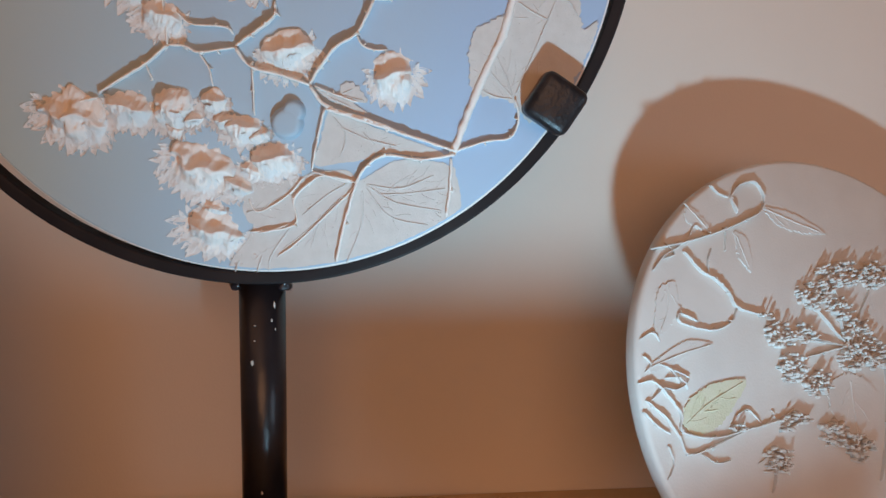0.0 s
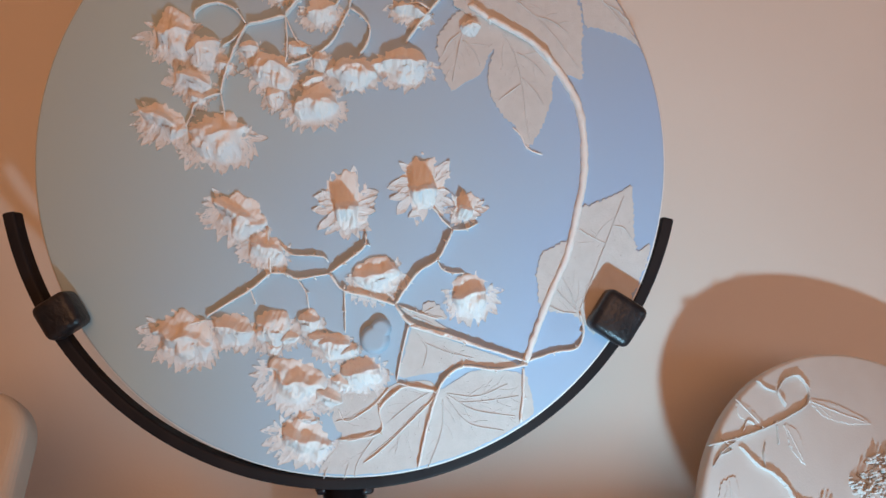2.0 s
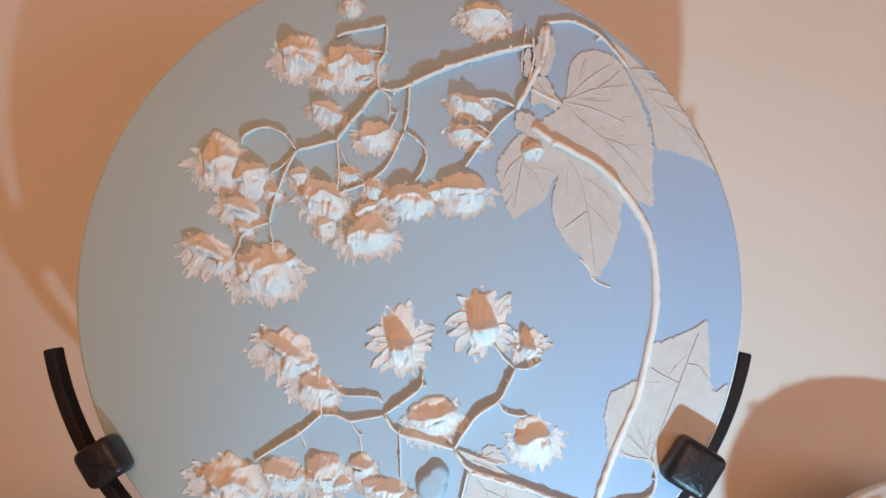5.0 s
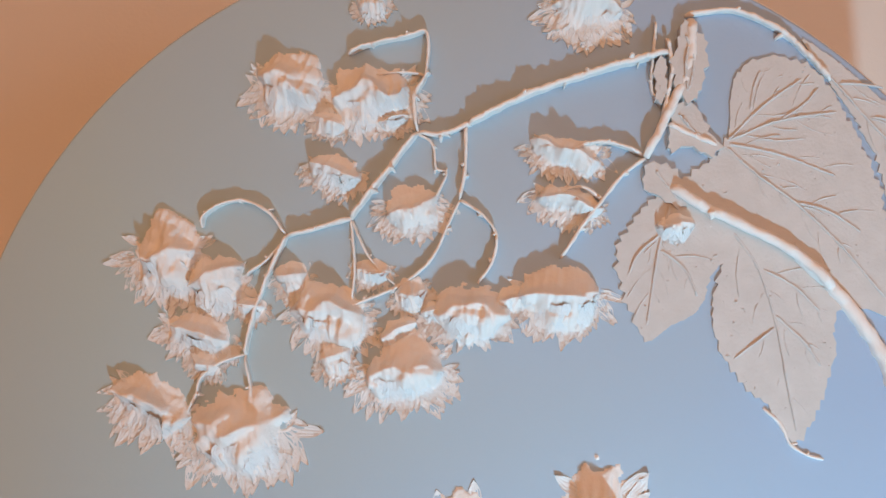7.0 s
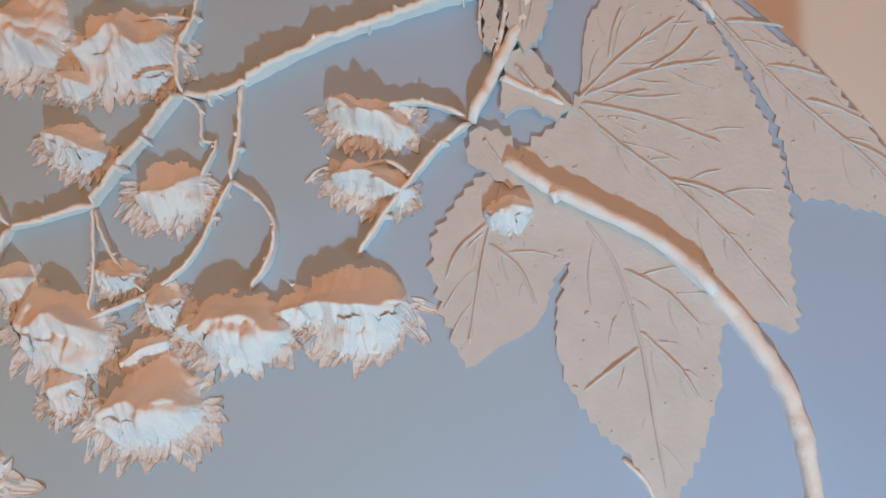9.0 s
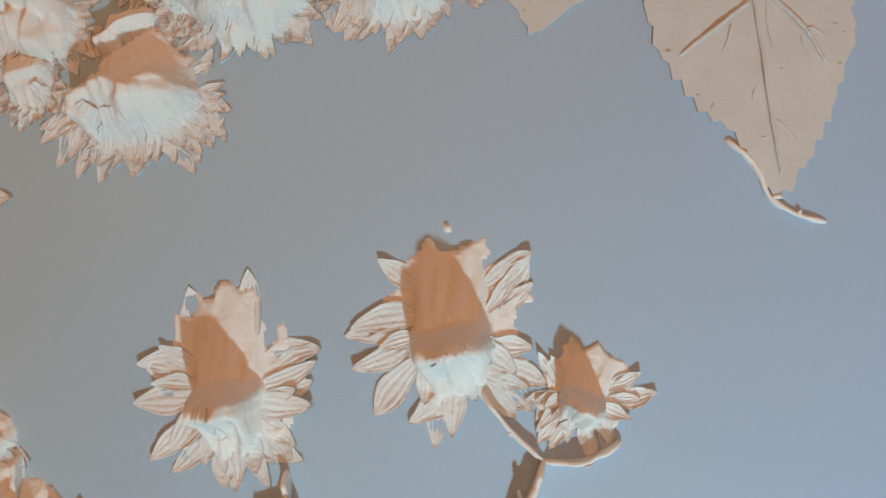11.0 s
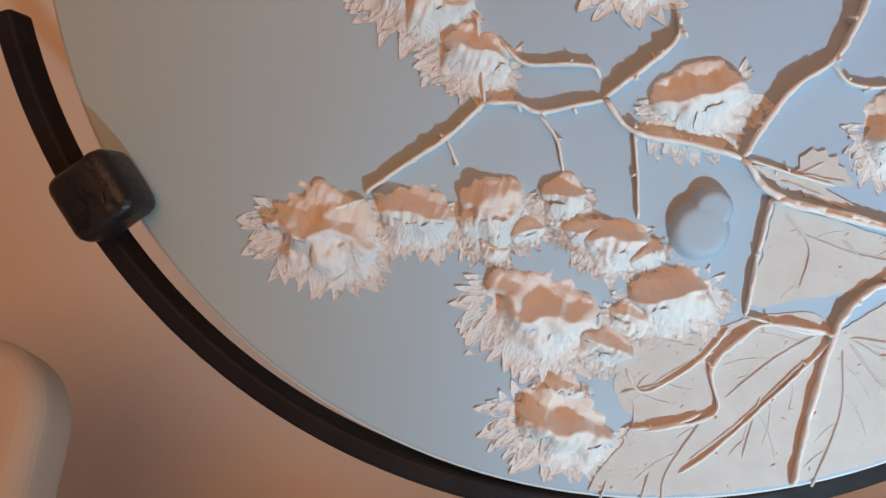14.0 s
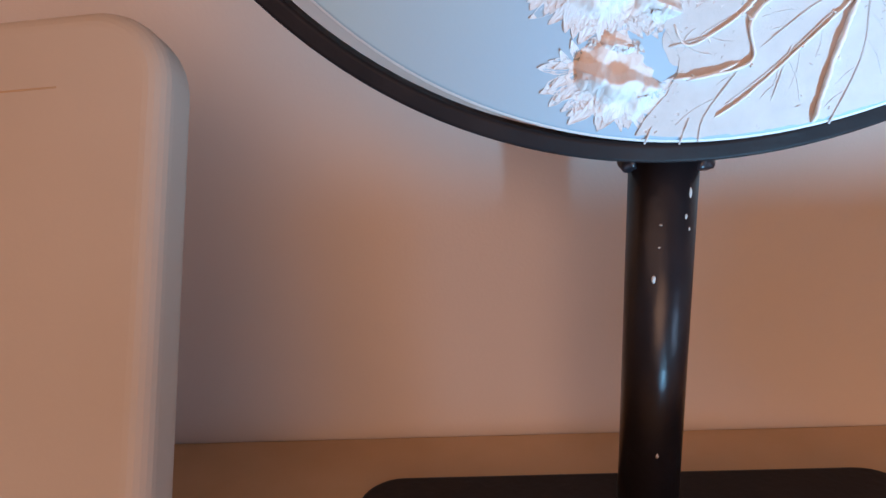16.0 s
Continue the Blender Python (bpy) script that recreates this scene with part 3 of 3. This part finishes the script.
leaf(disc, [(66.6, 113.2), (72.7, 115.3), (78.7, 104.1), (81.3, 100.8), (78.0, 97.8), (71.2, 101.2), (65.1, 99.8)], [[(68.0, 112.3), (73.1, 105.9), (79.2, 101.7)]], 2.50)
leaf(disc, [(61.6, 128.0), (64.9, 130.3), (64.8, 117.3), (61.7, 115.8)], [[(63.0, 127.1), (62.9, 117.3)]], 4.00)
leaf(disc, [(58.9, 96.1), (66.0, 94.3), (70.8, 84.2), (68.3, 81.2), (62.1, 84.5), (56.8, 89.2)], [[(60.2, 94.5), (67.8, 83.5)]], 2.00)
leaf(disc, [(14.9, -129.7), (26.0, -125.9), (35.5, -124.4), (44.9, -124.5), (48.5, -129.9), (38.9, -134.9), (28.0, -144.9), (17.7, -151.7), (13.8, -141.5)], [[(45.1, -129.9), (34.2, -136.5), (20.0, -148.3)]], 0.35, 0.2)
leaf(disc, [(-5.4, -133.8), (5.2, -131.3), (14.2, -129.7), (13.4, -141.5), (13.3, -151.4), (2.2, -153.8), (-5.3, -151.8), (-9.5, -144.9)], [[(-4.5, -149.2), (3.7, -142.3), (13.4, -136.4)]], 0.30, 0.2)
twig(disc, [(66.7, 132.2), (53.6, 129.1), (39.3, 125.5), (21.3, 119.9), (1.3, 110.7)], 2.0, 8.0)
twig(disc, [(2.2, 111.1), (-7.7, 107.9), (-15.5, 108.7)], 1.7, 5.4)
twig(disc, [(-15.5, 108.7), (-24.4, 97.5), (-31.2, 89.2), (-38.0, 80.5)], 1.6, 7.0)
twig(disc, [(-37.6, 80.8), (-48.7, 77.7), (-59.8, 75.4)], 1.5, 6.0)
twig(disc, [(-59.5, 75.8), (-65.5, 62.7), (-69.9, 51.5), (-73.4, 36.3)], 1.4, 5.0)
twig(disc, [(-59.9, 75.8), (-66.2, 83.8), (-76.8, 87.7), (-87.0, 83.7), (-89.0, 78.8)], 1.1, 4.5)
twig(disc, [(-73.4, 36.3), (-80.8, 34.2), (-88.1, 29.1), (-89.6, 24.0), (-92.8, 17.6)], 1.0, 3.6)
twig(disc, [(-73.4, 36.3), (-71.4, 25.7), (-70.7, 15.8)], 1.0, 3.6)
twig(disc, [(-59.6, 74.8), (-65.6, 68.0), (-73.6, 62.5)], 1.0, 3.6)
twig(disc, [(-38.0, 80.5), (-36.7, 65.7), (-37.7, 53.7)], 0.9, 3.3)
twig(disc, [(-37.6, 79.8), (-31.7, 67.4), (-23.1, 58.1)], 0.9, 3.3)
twig(disc, [(0.6, 110.7), (0.1, 96.5), (-1.9, 85.8)], 1.3, 5.0)
twig(disc, [(-1.9, 85.8), (-6.6, 76.0), (-12.6, 65.1), (-23.5, 57.6), (-34.2, 53.3), (-43.2, 49.7)], 1.0, 3.6)
twig(disc, [(-1.9, 85.8), (5.8, 80.3), (9.9, 73.4), (8.1, 64.7), (3.4, 58.5)], 1.1, 5.0)
twig(disc, [(-15.6, 108.3), (-10.6, 104.6), (-9.5, 96.5), (-6.1, 94.8), (-10.4, 85.5)], 0.9, 3.3)
twig(disc, [(-15.5, 109.1), (-16.4, 120.5), (-12.6, 128.1), (-12.0, 142.1), (-18.9, 141.5), (-29.8, 139.8), (-39.1, 136.6)], 1.2, 5.5)
twig(disc, [(-12.6, 128.1), (-20.0, 129.4), (-30.7, 128.9)], 0.9, 3.3)
twig(disc, [(73.8, 143.3), (72.5, 127.1), (65.4, 112.4), (57.9, 98.0)], 2.6, 7.0)
twig(disc, [(66.1, 137.0), (66.9, 125.6), (63.6, 110.7)], 1.4, 6.0)
twig(disc, [(62.9, 143.0), (60.5, 122.1), (62.4, 116.3)], 1.0, 4.0)
twig(disc, [(72.2, 144.5), (87.7, 145.0), (102.9, 136.7), (116.5, 121.1)], 1.7, 4.0)
twig(disc, [(65.0, 108.8), (74.6, 103.8), (81.1, 100.8)], 1.8, 5.0)
twig(disc, [(64.9, 88.7), (76.2, 80.8), (88.7, 74.2), (102.4, 65.9), (113.4, 54.8)], 2.7, 7.0)
twig(disc, [(102.8, 66.2), (113.9, 54.6), (122.3, 42.3), (128.2, 30.4), (130.6, 17.0), (131.2, -6.7), (127.4, -27.9), (121.6, -52.5), (112.7, -73.5), (104.6, -94.3), (99.4, -109.8), (96.9, -115.0)], 3.0, 4.0)
twig(disc, [(96.9, -116.7), (96.6, -132.1), (95.1, -146.8)], 1.6, 4.0)
twig(disc, [(57.9, 97.6), (50.6, 92.4), (44.0, 84.7), (36.3, 75.0), (30.2, 66.1)], 1.3, 5.5)
twig(disc, [(57.2, 98.9), (47.4, 103.0), (39.7, 103.1), (33.3, 100.4)], 1.2, 5.0)
twig(disc, [(44.0, 84.7), (37.5, 89.0), (30.2, 87.5)], 1.0, 3.6)
twig(disc, [(90.8, 18.7), (95.6, 13.7), (98.1, 7.9), (102.5, 4.8), (107.7, 3.2)], 1.0, 1.6)
twig(disc, [(25.3, -81.8), (10.5, -77.1), (-3.4, -73.7), (-11.4, -64.6)], 1.5, 6.0)
twig(disc, [(-11.4, -64.6), (-20.1, -66.1), (-29.5, -67.4), (-35.5, -64.7), (-44.3, -64.3)], 1.3, 5.0)
twig(disc, [(-44.3, -64.3), (-55.4, -73.8), (-66.6, -80.7), (-79.4, -88.8)], 1.3, 5.0)
twig(disc, [(-11.4, -64.2), (-4.1, -59.0), (5.2, -52.3), (8.7, -47.4), (8.5, -41.9)], 1.4, 6.5)
twig(disc, [(-12.3, -58.2), (-14.2, -55.6), (-20.8, -54.5), (-32.8, -53.9), (-39.7, -47.6)], 1.0, 4.5)
twig(disc, [(-46.0, -39.3), (-45.2, -52.4), (-44.3, -64.3)], 1.0, 4.0)
twig(disc, [(25.3, -81.8), (30.5, -73.3), (37.9, -63.6), (48.2, -56.5), (53.8, -47.2), (57.0, -39.6)], 1.4, 6.5)
twig(disc, [(57.0, -39.6), (50.7, -33.4), (46.1, -27.3)], 1.0, 4.0)
twig(disc, [(57.0, -39.6), (64.3, -39.4), (71.1, -35.7)], 1.0, 4.5)
twig(disc, [(48.2, -56.5), (51.7, -62.1), (58.0, -63.9), (63.8, -63.7)], 0.9, 4.0)
twig(disc, [(25.3, -81.8), (33.7, -91.9), (54.0, -98.0), (72.9, -104.5)], 1.8, 6.0)
twig(disc, [(-3.4, -73.7), (-2.6, -84.8), (-2.4, -97.5)], 0.8, 3.5)
twig(disc, [(-29.5, -67.4), (-24.5, -74.8), (-22.7, -83.9)], 0.8, 3.0)
twig(disc, [(-55.4, -73.8), (-52.3, -81.4)], 0.8, 3.0)
twig(disc, [(27.1, -82.0), (37.5, -85.9), (49.4, -89.6)], 0.8, 3.0)
twig(disc, [(32.8, -92.9), (63.2, -101.9), (99.1, -112.7)], 1.6, 6.0)
twig(disc, [(32.8, -92.9), (29.5, -106.9), (26.2, -124.5)], 1.1, 4.5)
twig(disc, [(99.1, -112.7), (113.3, -107.8), (126.4, -105.2), (130.4, -95.8), (128.1, -85.2)], 1.2, 4.5)
twig(disc, [(99.3, -114.3), (81.8, -117.3), (64.1, -115.7), (54.2, -121.2), (48.9, -130.1), (42.8, -151.4), (38.7, -171.6)], 1.5, 5.0)
twig(disc, [(48.9, -129.5), (32.7, -126.9), (25.5, -130.3), (17.2, -139.4), (17.7, -151.8), (-1.3, -156.9)], 1.1, 4.0)
twig(disc, [(49.0, -131.5), (33.6, -146.9), (17.3, -162.6), (8.1, -169.2)], 0.8, 2.6)
twig(disc, [(26.2, -124.5), (41.5, -129.1), (47.9, -129.5)], 0.9, 3.0)
bubble(disc, [(13.9, -100.9, 8.4, 5.2), (17.2, -95.0, 6.0, 5.0)])
twig(disc, [(10.1, -101.7), (13.6, -99.2), (18.3, -95.7)], 0.3, 4.2)
twig(disc, [(-6.2, -139.3), (-0.9, -145.9), (13.5, -137.5), (21.8, -128.0)], 0.8, 2.6)
twig(disc, [(-79.6, -90.6), (-89.6, -93.5), (-98.9, -100.5)], 1.0, 4.5)
twig(disc, [(-5.5, -156.5), (4.5, -155.5), (15.0, -151.8)], 0.9, 3.5)
hop_cone(disc, (-58.9, 126.5), 29.6, 35.1, -95, 9)
hop_cone(disc, (-32.1, 121.7), 35.5, 33.3, -80, 10)
hop_cone(disc, (-30.8, 154.1), 13.3, 16.4, -90, 5)
hop_cone(disc, (-43.8, 96.4), 22.5, 18.2, -110, 7)
hop_cone(disc, (-17.9, 83.3), 24.1, 25.2, -85, 8)
hop_cone(disc, (-101.3, 69.5), 29.6, 39.8, -95, 10)
hop_cone(disc, (-83.5, 59.5), 24.1, 28.7, -85, 9)
hop_cone(disc, (-57.4, 60.5), 14.2, 18.3, -80, 7)
hop_cone(disc, (-89.3, 43.2), 31.0, 19.8, -110, 8)
hop_cone(disc, (-104.9, 19.6), 34.7, 28.9, -115, 8)
hop_cone(disc, (-75.1, 10.9), 40.5, 42.3, -80, 10)
hop_cone(disc, (-44.6, 48.8), 29.6, 28.0, -95, 10)
hop_cone(disc, (-43.6, 34.4), 13.7, 19.3, -80, 4)
hop_cone(disc, (-20.1, 30.0), 32.8, 31.4, -85, 10)
hop_cone(disc, (-18.4, 55.2), 14.0, 16.2, -80, 6)
hop_cone(disc, (0.2, 49.5), 29.7, 24.9, -90, 10)
hop_cone(disc, (29.6, 53.4), 31.9, 29.7, -88, 10.5)
hop_cone(disc, (33.0, 100.3), 28.3, 16.5, -100, 8)
hop_cone(disc, (33.5, 84.0), 25.8, 16.5, -105, 7.5)
hop_cone(disc, (66.5, 75.8), 16.0, 19.8, -95, 6.5)
hop_cone(disc, (40.8, 147.9), 29.7, 27.3, -100, 8)
hop_cone(disc, (-2.7, -23.5), 32.7, 44.0, 93, 14.5)
hop_cone(disc, (40.7, -13.5), 36.4, 40.6, 94, 16.5)
hop_cone(disc, (64.9, -26.2), 21.6, 23.0, 72, 11)
hop_cone(disc, (-62.9, -31.7), 38.5, 32.9, -115, 9)
hop_cone(disc, (-47.3, -51.2), 28.0, 27.2, -110, 7.5)
hop_cone(disc, (14.4, -66.5), 33.0, 29.5, -75, 8.5)
hop_cone(disc, (66.7, -76.3), 26.3, 36.9, -85, 8.5)
hop_cone(disc, (-93.2, -100.2), 41.8, 37.8, -105, 10)
hop_cone(disc, (-64.9, -95.6), 28.4, 27.3, -100, 9)
hop_cone(disc, (-43.2, -94.9), 24.8, 31.4, -95, 10)
hop_cone(disc, (-22.7, -91.7), 15.5, 21.2, -90, 7)
hop_cone(disc, (-8.8, -104.7), 23.1, 22.3, -90, 7.5)
hop_cone(disc, (-29.9, -124.6), 44.9, 36.7, -110, 10)
hop_cone(disc, (-12.2, -133.2), 21.5, 18.3, -110, 7)
hop_cone(disc, (6.3, -119.8), 30.2, 27.5, -80, 9)
hop_cone(disc, (-24.6, -156.4), 38.8, 31.1, -105, 9.5)
hop_cone(disc, (-17.4, -100.8), 15, 13, -95, 5)
hop_cone(disc, (-5.1, -125.9), 16, 13, -110, 4)
hop_cone(disc, (-24.0, -144.4), 15, 12, -100, 4)
hop_cone(disc, (-33.0, -100.5), 13, 12, -85, 5)
hop_cone(disc, (-0.5, -106.9), 14, 11, -70, 5)
hop_cone(disc, (-42.9, -105.3), 13, 11, -110, 4)
hop_cone(disc, (-31.1, 63.0), 15, 13, -95, 5)
hop_cone(disc, (-22.2, 43.2), 16, 14, -80, 4.5)
hop_cone(disc, (-71.7, 51.4), 13, 12, -100, 5)
hop_cone(disc, (-9.9, 49.0), 13, 12, -85, 5)
hop_cone(disc, (14.5, 53.2), 13, 13, -95, 4.5)
hop_cone(disc, (-45.8, 112.9), 15, 13, -100, 5)
hop_cone(disc, (-22.8, 113.6), 14, 13, -80, 5)
hop_cone(disc, (-87.2, 33.2), 14, 12, -110, 4.5)
leaf(small, [(-29.1, 109.8), (-10.2, 105.7), (5.7, 97.8), (13.9, 91.2), (-5.0, 92.6), (-21.2, 98.6)], [[(-27.4, 107.9), (-7.6, 99.3), (12.2, 91.7)]])
leaf(small, [(-54.9, 94.2), (-47.4, 90.4), (-46.1, 79.7), (-48.9, 69.3), (-54.9, 78.3)], [[(-54.1, 92.4), (-49.7, 71.1)]])
leaf(small, [(-134.0, 18.0), (-121.5, 24.7), (-103.0, 31.1), (-87.0, 28.1), (-104.9, 23.2), (-127.1, 16.5)], [[(-133.3, 18.3), (-110.3, 24.3), (-88.2, 28.2)]])
leaf(small, [(-117.2, -12.6), (-110.9, -1.8), (-93.8, 5.8), (-70.0, 6.7), (-79.1, -5.1), (-93.6, -15.9), (-109.8, -20.1)], [[(-116.5, -14.2), (-98.2, -4.0), (-71.4, 5.8)], [(-103.0, -8.1), (-91.5, -7.8)], [(-105.3, -9.4), (-99.0, 0.7)]], 1.0, 1.0, M_OLIVE)
leaf(small, [(-114.8, 62.7), (-104.6, 65.4), (-105.7, 49.0), (-118.8, 36.4), (-123.5, 40.6), (-119.6, 53.2)], [[(-108.7, 64.0), (-112.8, 49.5), (-120.5, 37.2)]])
leaf(small, [(-87.3, 113.5), (-77.2, 104.7), (-72.7, 94.8), (-86.4, 100.4)], [[(-86.7, 112.7), (-74.0, 96.2)]])
leaf(small, [(-11.7, -1.6), (7.7, 3.2), (24.2, -8.6), (12.1, -37.3), (-4.0, -32.1), (-12.5, -18.1)], [[(6.6, -0.0), (2.4, -32.9)]])
twig(small, [(-65.4, 123.9), (-61.2, 118.8), (-53.5, 115.7)], 0.9, 3.2)
twig(small, [(-49.8, 105.5), (-51.8, 115.7), (-43.7, 123.7), (-31.5, 125.1), (-27.1, 115.3), (-33.3, 105.9), (-46.9, 100.4), (-60.8, 95.8), (-74.1, 92.3), (-95.3, 87.9), (-115.5, 85.3)], 1.2, 4.3)
twig(small, [(-94.4, 83.4), (-85.5, 71.1), (-76.8, 65.6), (-68.9, 56.6), (-65.0, 48.0), (-46.0, 41.6)], 1.0, 4.3)
twig(small, [(-117.5, 72.7), (-108.8, 80.6), (-95.7, 86.5)], 0.9, 3.2)
twig(small, [(-65.0, 48.0), (-71.2, 40.0), (-84.2, 36.1), (-97.3, 38.7), (-106.8, 42.6), (-105.0, 47.0), (-93.9, 41.7)], 0.9, 3.2)
twig(small, [(-128.6, 9.9), (-117.6, -6.5), (-118.3, -17.0), (-99.0, -22.3), (-75.4, -20.5), (-54.7, -18.2), (-37.8, -16.9)], 1.1, 3.7)
twig(small, [(-137.6, 1.7), (-127.3, -8.5), (-120.7, -19.7), (-117.5, -29.0), (-100.1, -26.7), (-75.4, -20.5)], 0.9, 3.2)
twig(small, [(-117.8, 16.5), (-107.9, 10.9), (-116.6, 5.6), (-128.9, 8.4)], 0.8, 3.2)
twig(small, [(-80.3, 67.5), (-78.6, 77.6), (-74.1, 84.3)], 0.7, 3.2)
twig(small, [(-61.2, 94.4), (-65.1, 82.2)], 0.7, 3.2)
twig(small, [(-134.1, 34.5), (-126.0, 37.6), (-121.6, 32.5)], 0.7, 2.6)
twig(small, [(-139.9, 11.0), (-131.8, 11.7), (-127.4, 6.7), (-134.1, 1.3)], 0.7, 2.6)
twig(small, [(-126.2, 20.4), (-117.8, 16.5), (-114.1, 8.4)], 0.7, 2.6)
twig(small, [(-109.3, 4.9), (-113.4, 11.5), (-122.5, 12.3)], 0.7, 2.6)
twig(small, [(-81.0, -12.1), (-72.5, -9.9), (-64.9, -18.6)], 0.7, 2.6)
twig(small, [(-63.4, -20.3), (-55.8, -14.9), (-56.1, -11.7)], 0.7, 2.6)
twig(small, [(-50.3, -17.1), (-40.9, -13.3), (-36.3, -14.8)], 0.7, 2.6)
twig(small, [(-128.8, -23.1), (-127.3, -32.1), (-132.7, -40.1)], 0.7, 2.6)
twig(small, [(-108.5, -30.1), (-100.5, -35.6), (-91.0, -35.4)], 0.7, 2.6)
twig(small, [(-134.5, 25.8), (-130.5, 20.8), (-134.4, 16.5)], 0.7, 2.6)
twig(small, [(-140.3, -4.0), (-133.5, -12.2), (-125.7, -17.6)], 0.7, 2.6)
twig(small, [(-106.1, 89.0), (-100.7, 82.0), (-109.9, 79.0)], 0.7, 2.6)
twig(small, [(-88.4, 91.8), (-82.8, 98.6), (-77.6, 94.9)], 0.7, 2.6)
twig(small, [(-72.6, -39.3), (-63.0, -35.9), (-59.9, -39.4)], 0.7, 2.6)
twig(small, [(-70.0, -44.2), (-56.2, -44.5), (-53.2, -47.9)], 0.7, 2.6)
twig(small, [(36.3, 3.4), (12.6, 18.3), (-9.6, 47.8)], 0.8, 3.7)
twig(small, [(36.3, 3.4), (12.6, 18.3), (-28.2, 29.4)], 0.8, 3.7)
twig(small, [(36.3, 3.4), (12.6, 18.3), (-23.8, 15.6)], 0.8, 3.7)
twig(small, [(36.3, 3.4), (12.6, 18.3), (10.7, 54.8)], 0.8, 3.7)
twig(small, [(36.3, 3.4), (12.6, 18.3), (45.5, 60.1)], 0.8, 3.7)
twig(small, [(36.3, 3.4), (12.6, 18.3), (-36.9, 29.1)], 0.8, 3.7)
twig(small, [(36.3, 3.4), (26.3, -29.0), (11.0, -59.8)], 1.2, 4.3)
twig(small, [(-57.5, -35.1), (-62.8, -46.6), (-67.4, -55.7)], 0.8, 3.2)
floret_head(small, (-8.2, 52.3), 11.5)
floret_head(small, (9.3, 62.1), 11.0)
floret_head(small, (24.2, 64.9), 10.2)
floret_head(small, (46.2, 62.3), 12.5)
floret_head(small, (-40.1, 29.7), 10.0)
floret_head(small, (-36.1, 10.0), 10.8)
floret_head(small, (-19.9, -0.2), 10.1)
floret_head(small, (10.5, 42.6), 9.0)
floret_head(small, (19.9, 26.4), 11.8)
floret_head(small, (11.6, 12.5), 10.7)
floret_head(small, (-19.6, 29.5), 7.8)
floret_head(small, (31.1, 11.5), 11.0)
floret_head(small, (-16.0, -29.0), 10.9)
floret_head(small, (0.3, -39.1), 10.3)
floret_head(small, (-59.7, -38.5), 9.4)
floret_head(small, (-46.0, 41.6), 4.1)
floret_head(small, (-38.1, -17.8), 5.7)
floret_head(small, (-49.2, -20.4), 5.6)
floret_head(small, (-83.0, -19.6), 3.8)
